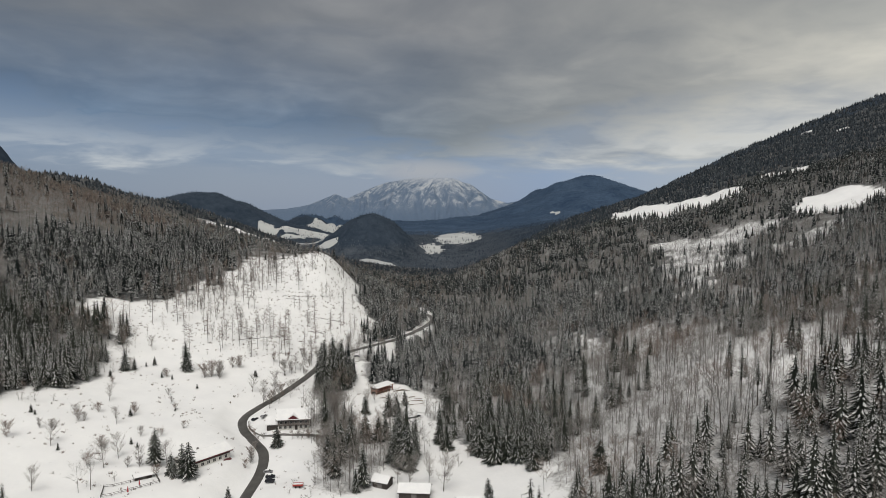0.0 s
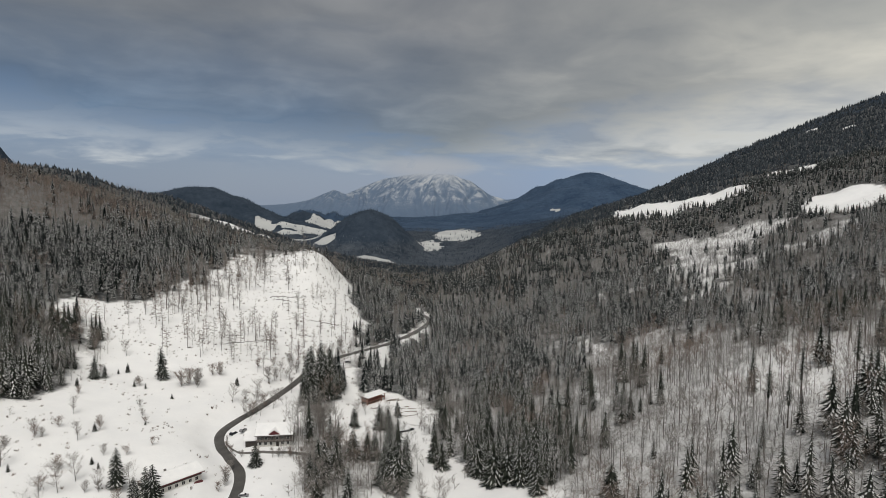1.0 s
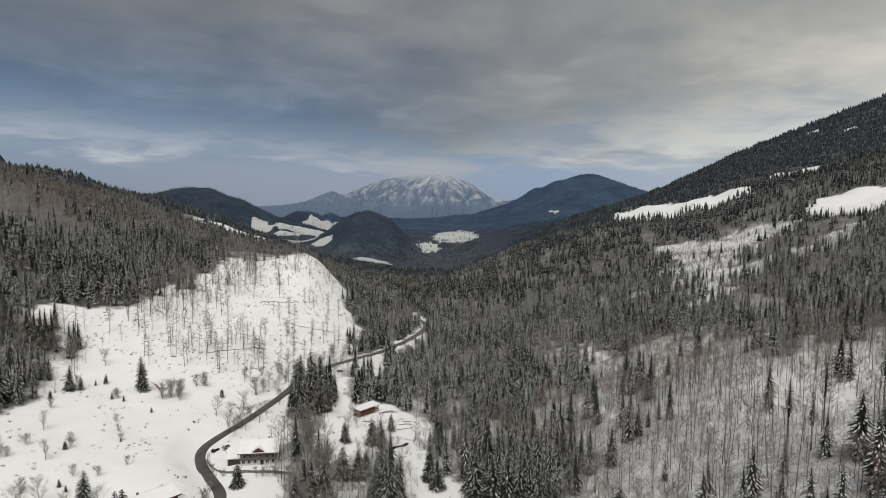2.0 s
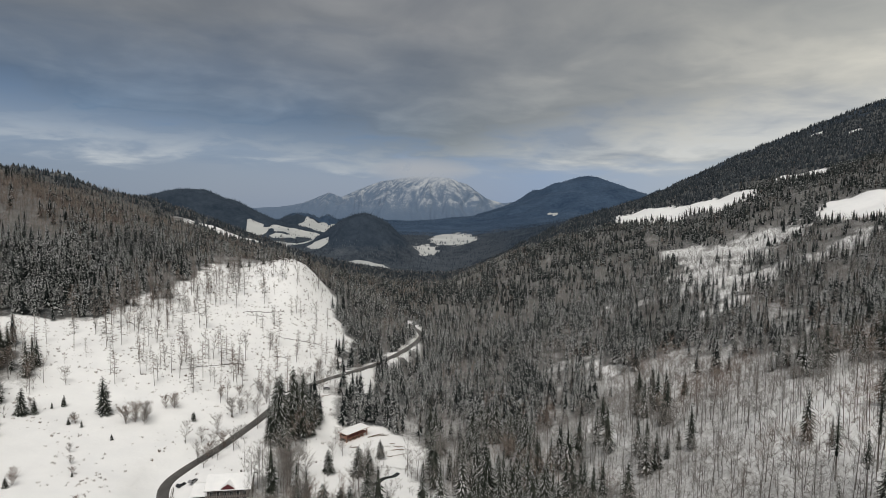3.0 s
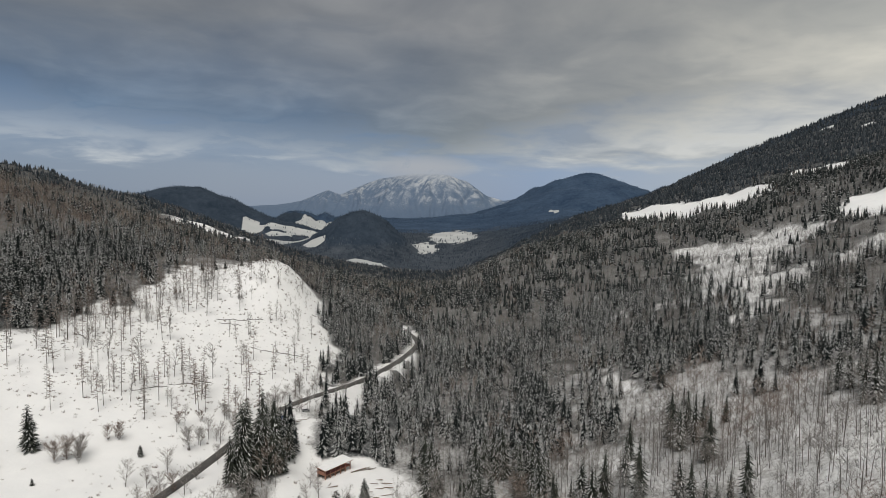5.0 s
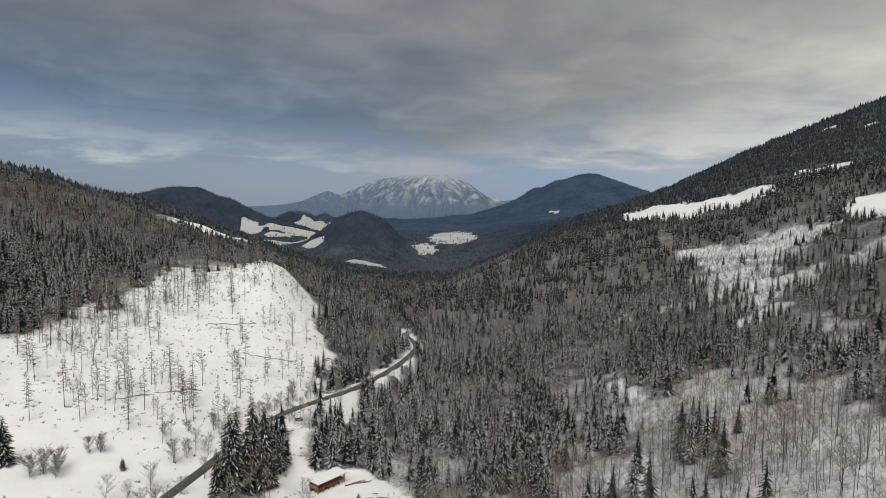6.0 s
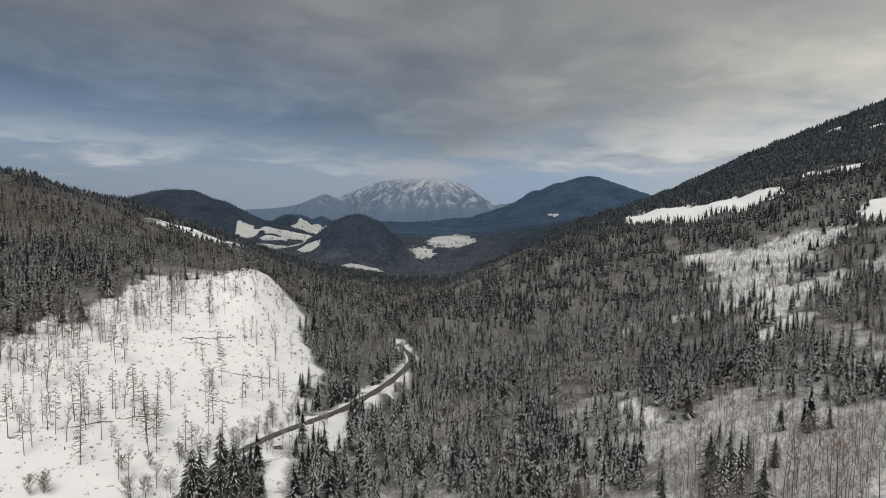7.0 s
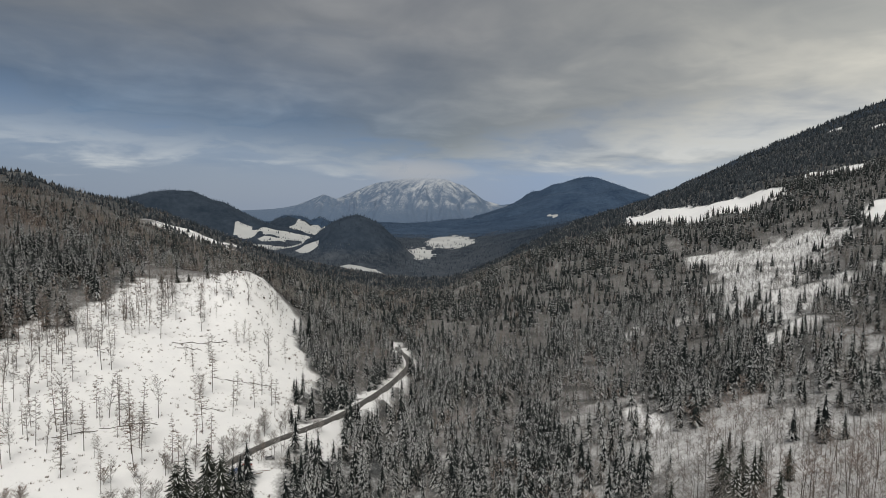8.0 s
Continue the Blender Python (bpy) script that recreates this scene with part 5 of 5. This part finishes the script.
def make_log_hut():
    t = thing("open_timber_hut", -31.8, 322.6, 52, "open two-level timber shed on posts with snowy roof", "shed", z=3.7)
    w, d = 11.8, 3.9
    for k in range(6):
        x = -w / 2 + k * w / 5
        for y in (-d / 2, d / 2):
            bm = bmesh.new()
            box(bm, x - 0.14, x + 0.14, y - 0.14, y + 0.14, -0.6, 3.7)
            part("post", bm, TIMBER, t)
    bm = bmesh.new()
    box(bm, -w / 2 - 0.2, w / 2 + 0.2, -d / 2 - 0.2, d / 2 + 0.2, 1.55, 1.75)
    part("platform", bm, TIMBER, t, "timber floor of the upper level")
    bm = bmesh.new()
    box(bm, -w / 2, w / 2, d / 2 - 0.35, d / 2 - 0.2, -0.4, 3.5)
    part("back_wall", bm, DARKWOOD, t, "dark boarded back wall")
    for z in (2.15, 2.55):
        bm = bmesh.new()
        box(bm, -w / 2, w / 2, -d / 2 - 0.2, -d / 2 - 0.15, z, z + 0.2)
        part("rail_board", bm, REDWOOD, t, "reddish rail board")
    bm = bmesh.new()
    box(bm, -w / 2, -w / 2 + 0.1, -d / 2, d / 2, 1.75, 2.75)
    part("end_board", bm, TIMBER, t)
    bm = bmesh.new()
    v = [(-d / 2 - 0.9, 3.55), (d / 2 + 0.7, 3.85), (d / 2 + 0.7, 4.0), (-d / 2 - 0.9, 3.7)]
    prism(bm, v, -w / 2 - 0.8, w / 2 + 0.8)
    roof = part("roof", bm, TIMBER, t, "flat timber roof")
    bm = bmesh.new()
    prism(bm, [(y, z + 0.16) for y, z in v[:2]] + [(d / 2 + 0.6, 4.3), (-d / 2 - 0.8, 4.0)], -w / 2 - 0.7, w / 2 + 0.7)
    part("roof_snow", bm, SNOWCAP, roof)
    rs = random.Random(4)
    for k in range(6):
        x = -w / 2 + 1 + k * 1.8
        bm = bmesh.new()
        for row in range(3):
            tube(bm, (x - 0.6, -1.0 + row * 0.5, 0.2 + 0.28 * (row % 2)), (x + 0.6, -1.0 + row * 0.5, 0.2 + 0.28 * (row % 2)), 0.2, 0.2, 6)
        part("stored_logs", bm, LOGWOOD, t)

def make_barn(x, y, turn, w, d, eave, rise, label, z=None):
    t = thing("wooden_barn", x, y, turn, label, "shed", "barns by the stream", z)
    gable_body(t, w, d, -1.2, eave, rise, DARKWOOD)
    gable_roof(t, w, d, eave, rise, 0.6)
    bm = bmesh.new()
    box(bm, -0.9, 0.9, -d / 2 - 0.06, -d / 2, 0, min(2.0, eave - 0.2))
    door = part("door", bm, STONE, t, "weathered grey plank door")
    bm = bmesh.new()
    box(bm, 0.6, 0.75, -d / 2 - 0.12, -d / 2 - 0.06, 0.9, 1.1)
    part("handle", bm, METAL, door)
    for k in range(int(w / 0.45)):
        xx = -w / 2 + 0.22 + k * 0.45
        if abs(xx) > 1.1:
            bm = bmesh.new()
            box(bm, xx - 0.19, xx + 0.19, -d / 2 - 0.035, -d / 2, -0.8, eave - 0.05)
            part("plank", bm, DARKWOOD, t)

make_inn()
make_chalet()
make_log_hut()
make_barn(-21.2, 215.0, -22, 5.6, 4.6, 2.3, 1.3, "small dark wooden barn with snow on its roof")
make_barn(-9.6, 209.0, -4, 10.2, 6.4, 2.6, 1.5, "long dark wooden barn with thick roof snow")
make_barn(134, 545, 15, 3.2, 3.0, 1.7, 1.1, "tiny wooden hut under snow in a forest gap")
make_barn(8.6, 200.6, 3, 7.6, 6.0, 2.6, 1.5, "dark wooden barn with snowy roof at the meadow")

# ---------------------------------------------------------------- vehicles and yard things
def make_car(x, y, turn, mat, label, snowy=True, size=0.8, z=None):
    t = thing("parked_car", x, y, turn, label, "car", "parked cars", z)
    k = size
    bm = bmesh.new()
    prof = [(-2.05, 0.28), (2.0, 0.28), (2.1, 0.6), (1.95, 0.85), (1.1, 0.95), (0.45, 1.42), (-1.15, 1.45), (-1.85, 1.0), (-2.1, 0.85)]
    a = [bm.verts.new((px * k, -0.86 * k * (0.86 if pz > 1.2 else 1), pz * k)) for px, pz in prof]
    b = [bm.verts.new((px * k, 0.86 * k * (0.86 if pz > 1.2 else 1), pz * k)) for px, pz in prof]
    n = len(prof)
    for j in range(n):
        bm.faces.new((a[j], a[(j + 1) % n], b[(j + 1) % n], b[j]))
    bm.faces.new(a[::-1])
    bm.faces.new(b)
    body = part("body", bm, mat, t)
    for s in (-1, 1):
        bm = bmesh.new()
        v = [bm.verts.new((px * k, s * py * k, pz * k)) for px, py, pz in ((1.0, 0.872, 0.98), (0.45, 0.76, 1.36), (-1.1, 0.76, 1.38), (-1.6, 0.872, 1.02))]
        bm.faces.new(v)
        bmesh.ops.solidify(bm, geom=bm.faces[:], thickness=0.02)
        part("side_window", bm, GLASS, body)
        for px in (-1.3, 1.3):
            bm = bmesh.new()
            tube(bm, (px * k, s * 0.70 * k, 0.31 * k), (px * k, s * 0.9 * k, 0.31 * k), 0.31 * k, 0.31 * k, 12)
            wheel = part("wheel", bm, TYRE, t)
            bm = bmesh.new()
            tube(bm, (px * k, s * 0.89 * k, 0.31 * k), (px * k, s * 0.915 * k, 0.31 * k), 0.18 * k, 0.16 * k, 8)
            part("rim", bm, METAL, wheel)
    bm = bmesh.new()
    v = [bm.verts.new((px * k, py * k, pz * k)) for px, py, pz in ((1.08, -0.78, 0.99), (1.08, 0.78, 0.99), (0.52, 0.7, 1.39), (0.52, -0.7, 1.39))]
    bm.faces.new(v)
    bmesh.ops.solidify(bm, geom=bm.faces[:], thickness=0.02)
    part("windscreen", bm, GLASS, body)
    if snowy:
        bm = bmesh.new()
        box(bm, -1.15 * k, 0.42 * k, -0.70 * k, 0.70 * k, 1.43 * k, 1.56 * k)
        part("roof_snow", bm, SNOWCAP, t, "snow on the car roof")

make_car(-60.5, 214.0, 5, DARKCAR, "dark parked car with a bare roof on snow", False, z=4.2)
make_car(-61.3, 217.6, 8, DARKCAR, "dark parked car with snow on its roof", True, z=4.2)
make_car(-63.2, 221.6, 10, GREYCAR, "grey parked car covered with snow", True, z=4.2)
make_car(-80.6, 264.5, 60, DARKCAR, "dark car parked beside the inn", True)
make_car(-77.0, 265.0, 70, GREYCAR, "grey car parked beside the inn", True)
make_car(-50.5, 363.5, 25, GREYCAR, "grey snow-covered car on the forest yard", True)
make_car(-56.0, 355.5, 35, REDCAR, "red car half hidden by spruces beside the road", True)

def make_trailer(x, y, turn, mat, label, length, width, z=None, cover=True):
    t = thing("trailer", x, y, turn, label, "trailer", z=z)
    bm = bmesh.new()
    box(bm, -length / 2, length / 2, -width / 2, width / 2, 0.5, 0.62)
    bed = part("bed", bm, METAL, t)
    for sx, sy, lx, ly in ((0, -1, length, 0.06), (0, 1, length, 0.06), (-1, 0, 0.06, width), (1, 0, 0.06, width)):
        bm = bmesh.new()
        cx, cy = sx * length / 2, sy * width / 2
        box(bm, cx - lx / 2, cx + lx / 2, cy - ly / 2, cy + ly / 2, 0.62, 1.25)
        part("side_panel", bm, mat, bed)
    for sx in (-0.6, 0.6):
        for sy in (-1, 1):
            bm = bmesh.new()
            tube(bm, (sx * length / 3, sy * width / 2, 0.34), (sx * length / 3, sy * (width / 2 + 0.2), 0.34), 0.34, 0.34, 12)
            part("wheel", bm, TYRE, t)
    if cover:
        bm = bmesh.new()
        box(bm, -length / 2 + 0.07, length / 2 - 0.07, -width / 2 + 0.07, width / 2 - 0.07, 0.66, 1.12)
        part("load_snow", bm, SNOWCAP, t, "snow lying in the trailer")
    bm = bmesh.new()
    tube(bm, (length / 2, 0, 0.55), (length / 2 + 1.2, 0, 0.45), 0.06, 0.05, 6)
    part("drawbar", bm, METAL, t)

make_trailer(-49.3, 208.2, 4, REDCAR, "red farm trailer filled with snow", 3.4, 1.7)

def make_truck():
    t = thing("flatbed_truck", -58.2, 349.5, 52, "blue and white covered truck under roadside spruces", "truck")
    bm = bmesh.new()
    box(bm, -3.4, 2.2, -1.1, 1.1, 0.55, 0.75)
    part("chassis", bm, METAL, t)
    bm = bmesh.new()
    box(bm, -3.4, 1.6, -1.15, 1.15, 0.76, 2.35)
    cargo = part("cargo_box", bm, BLUEPAINT, t, "blue cargo box")
    bm = bmesh.new()
    box(bm, -3.35, 1.55, -1.1, 1.1, 2.36, 2.6)
    part("roof_snow", bm, SNOWCAP, cargo)
    bm = bmesh.new()
    prism(bm, [(-1.0, 0.55), (1.0, 0.55), (1.0, 1.9), (0.9, 2.1), (-0.9, 2.1), (-1.0, 1.9)], 1.75, 3.2)
    cab = part("cab", bm, PLASTER, t, "white cab")
    bm = bmesh.new()
    box(bm, 3.2, 3.24, -0.85, 0.85, 1.25, 1.85)
    part("windscreen", bm, GLASS, cab)
    for x in (-2.4, -1.4, 2.4):
        for s in (-1, 1):
            bm = bmesh.new()
            tube(bm, (x, s * 0.9, 0.42), (x, s * 1.16, 0.42), 0.42, 0.42, 12)
            part("wheel", bm, TYRE, t)

make_truck()

def make_terrace():
    t = thing("terrace_fence", -98.5, 195.0, 0, "low wooden fence round a snowy inn terrace", "fence", z=10.7)
    corners = [(-6.5, -7.5), (6.6, 3.8), (3.2, 8.6), (-9.0, -1.0)]
    for a, b in zip(corners, corners[1:] + corners[:1]):
        n = 6
        for k in range(n):
            x, y = a[0] + (b[0] - a[0]) * k / n, a[1] + (b[1] - a[1]) * k / n
            g = float(land(np.array([x - 98.5]), np.array([y + 195.0]))[0]) - 10.7
            bm = bmesh.new()
            box(bm, x - 0.06, x + 0.06, y - 0.06, y + 0.06, g - 0.3, g + 1.0)
            part("post", bm, DARKWOOD, t)
            x2, y2 = a[0] + (b[0] - a[0]) * (k + 1) / n, a[1] + (b[1] - a[1]) * (k + 1) / n
            g2 = float(land(np.array([x2 - 98.5]), np.array([y2 + 195.0]))[0]) - 10.7
            for h in (0.45, 0.9):
                bm = bmesh.new()
                tube(bm, (x, y, g + h), (x2, y2, g2 + h), 0.06, 0.06, 5)
                part("rail", bm, DARKWOOD, t)
    for x, y, h in ((-98.2, 190.6, 2.7), (-97.0, 195.6, 2.6)):
        p = thing("closed_parasol", x, y, 0, "folded red parasol standing on the snowy terrace", "parasol", "terrace parasols")
        bm = bmesh.new()
        tube(bm, (0, 0, -0.2), (0, 0, h), 0.035, 0.035, 6)
        part("pole", bm, METAL, p)
        bm = bmesh.new()
        tube(bm, (0, 0, 0.75), (0, 0, 1.0), 0.12, 0.28, 8)
        tube(bm, (0, 0, 1.0), (0, 0, h), 0.28, 0.05, 8)
        part("canopy", bm, CLOTH, p, "folded red cloth canopy")
        bm = bmesh.new()
        tube(bm, (0, 0, -0.1), (0, 0, 0.12), 0.35, 0.3, 10)
        part("foot", bm, STONE, p)
    make_barn(-99.0, 202.2, 35, 5.0, 1.8, 1.2, 0.4, "low dark wooden shelter with snow beside the terrace")

make_terrace()

def make_lamp():
    t = thing("street_lamp", 25.3, 197.5, 180, "thin dark street lamp standing on the snowy meadow", "lamp")
    bm = bmesh.new()
    tube(bm, (0, 0, -0.4), (0, 0, 5.0), 0.09, 0.05, 8)
    part("pole", bm, METAL, t)
    bm = bmesh.new()
    tube(bm, (0, 0, 5.0), (-0.9, 0, 5.15), 0.045, 0.04, 6)
    part("arm", bm, METAL, t)
    bm = bmesh.new()
    box(bm, -1.35, -0.75, -0.14, 0.14, 5.08, 5.22)
    part("lamp_head", bm, METAL, t)

make_lamp()

def make_stone_wall():
    """Dry stone wall below the inn's yard."""
    t = thing("yard_wall", 0, 0, 0, "curved dry stone retaining wall dusted with snow", "wall", z=0.0)
    line = spline([(-82.6, 262.5, 0), (-80.2, 256.5, 0), (-75, 250.8, 0), (-68, 248.2, 0), (-60, 247.6, 0), (-52, 249.5, 0), (-48, 252, 0)], 0.55)
    rs = random.Random(11)
    shapes = []
    for k in range(6):
        bm = bmesh.new()
        box(bm, -0.3, 0.3, -0.25, 0.25, -0.2, 0.2)
        for v in bm.verts:
            v.co += Vector((rs.uniform(-0.07, 0.07), rs.uniform(-0.06, 0.06), rs.uniform(-0.06, 0.06)))
        bmesh.ops.bevel(bm, geom=bm.edges[:], offset=0.05, segments=1, affect="EDGES")
        me = bpy.data.meshes.new("stone")
        bm.to_mesh(me)
        bm.free()
        me.materials.append(STONE)
        shapes.append(me)
    for k, p in enumerate(line[:-1]):
        q = line[k + 1]
        ang = math.degrees(math.atan2(q[1] - p[1], q[0] - p[0]))
        g = float(land(p[:1], p[1:2])[0])
        for row in range(3):
            ob = new("stone", shapes[rs.randrange(6)])
            ob.parent = t
            ob.matrix_basis = pose(p[0] + rs.uniform(-0.1, 0.1), p[1] + row * 0.05, g - 0.05 + row * 0.36, 0, 0, ang + rs.uniform(-8, 8))
    V, F = [], []
    for k, p in enumerate(line):
        g = float(land(p[:1], p[1:2])[0])
        i = len(V)
        V += [(p[0], p[1] - 0.25, g + 0.86), (p[0], p[1] + 0.1, g + 1.02), (p[0], p[1] + 0.5, g + 0.86)]
        if k:
            F += [(i - 3, i, i + 1, i - 2), (i - 2, i + 1, i + 2, i - 1)]
    array_part("snow_cap", V, F, SNOWCAP, t, "snow lying on the wall")

make_stone_wall()

def make_logs():
    rs = random.Random(21)
    label = "felled log half buried in snow"
    spots = [(-23.5, 325.5, 40), (-22.3, 326.4, 42), (-21.2, 327.5, 38), (-20.2, 328.6, 41), (-24.4, 324.2, 45), (-19.0, 330.0, 60), (-16.5, 322.5, 10), (-14.0, 321.0, -5), (-18.5, 318.5, 5), (-15.5, 316.5, 12), (-12.5, 318.5, -12),
             (-20.0, 311.5, 3), (-17.0, 309.5, -8), (-13.0, 312.0, 15), (-32.0, 311.0, 80), (-30.5, 310.5, 20), (-52.5, 352.5, 30), (-51.0, 355.5, 10)]
    for x, y, turn in spots:
        t = thing("log", x, y, turn + rs.uniform(-6, 6), label, "log", "felled logs")
        n = rs.uniform(1.8, 3.4)
        bm = bmesh.new()
        r = rs.uniform(0.17, 0.27)
        tube(bm, (-n, 0, r * 0.8), (n, 0, r * 0.8 + rs.uniform(-0.1, 0.15)), r, r * 0.8, 8)
        part("stem", bm, LOGWOOD, t)
        bm = bmesh.new()
        prism(bm, [(-r * 0.75, r * 1.3), (0, r * 1.05), (r * 0.75, r * 1.3), (r * 0.4, r * 1.95), (-r * 0.4, r * 1.95)], -n * 0.95, n * 0.95)
        part("snow_strip", bm, SNOWCAP, t, "snow strip on the log")
    # long windfalls and ledges across the clearing
    falls = [((-113, 344.5), (-105, 354)), ((-105, 354.8), (-97, 362)), ((-97, 362.5), (-91, 368)), ((-107, 420), (-97, 428)), ((-97, 428), (-87.5, 436)), ((-104.8, 417.5), (-96, 423)), ((-86.4, 408.4), (-76, 412)), ((-75, 413), (-65, 418.3)), ((-54, 436), (-51, 438)), ((-67.5, 465), (-64, 467.5)), ((-82, 384), (-74, 387)), ((-150, 372), (-144, 369))]
    for a, b in falls:
        t = thing("fallen_tree", (a[0] + b[0]) / 2, (a[1] + b[1]) / 2, 0, "thin fallen trunk lying across the snowy clearing", "log", "windfalls on the clearing")
        z0 = t.matrix_basis.translation.z
        V = []
        for k in range(7):
            f = k / 6
            x, y = a[0] + (b[0] - a[0]) * f + rs.uniform(-0.7, 0.7), a[1] + (b[1] - a[1]) * f + rs.uniform(-0.7, 0.7)
            V.append((x - (a[0] + b[0]) / 2, y - (a[1] + b[1]) / 2, float(land(np.array([x]), np.array([y]))[0]) - z0 + rs.uniform(0.0, 0.2)))
        bm = bmesh.new()
        for p, q in zip(V[:-1], V[1:]):
            tube(bm, p, q, rs.uniform(0.1, 0.17), rs.uniform(0.1, 0.17), 6)
        stem = part("stem", bm, BARK, t)
        for k in range(7):
            p = V[rs.randrange(1, 6)]
            bm = bmesh.new()
            tube(bm, p, (p[0] + rs.uniform(-1, 1), p[1] + rs.uniform(-1, 1), p[2] + rs.uniform(0.2, 0.9)), 0.07, 0.02, 4)
            part("stub", bm, BARK, t)

make_logs()

def make_stream():
    line = spline([(-20.5, 281, 0), (-18, 284.5, 0), (-16, 288, 0), (-12.5, 290.5, 0), (-11, 294, 0)], 1.0)
    V, F = [], []
    for k, p in enumerate(line):
        g = land(np.array([p[0] - 0.7, p[0] + 0.7]), np.array([p[1] + 0.5, p[1] - 0.5]))
        V += [(p[0] - 0.7, p[1] + 0.5, g[0] + 0.1), (p[0] + 0.7, p[1] - 0.5, g[1] + 0.1)]
        if k:
            i = 2 * k
            F.append((i - 2, i - 1, i + 1, i))
    tagged(new("stream", mesh_from("stream", V, F, [WATER])), "narrow dark stream between snowy banks", "stream", kind="structure")

make_stream()
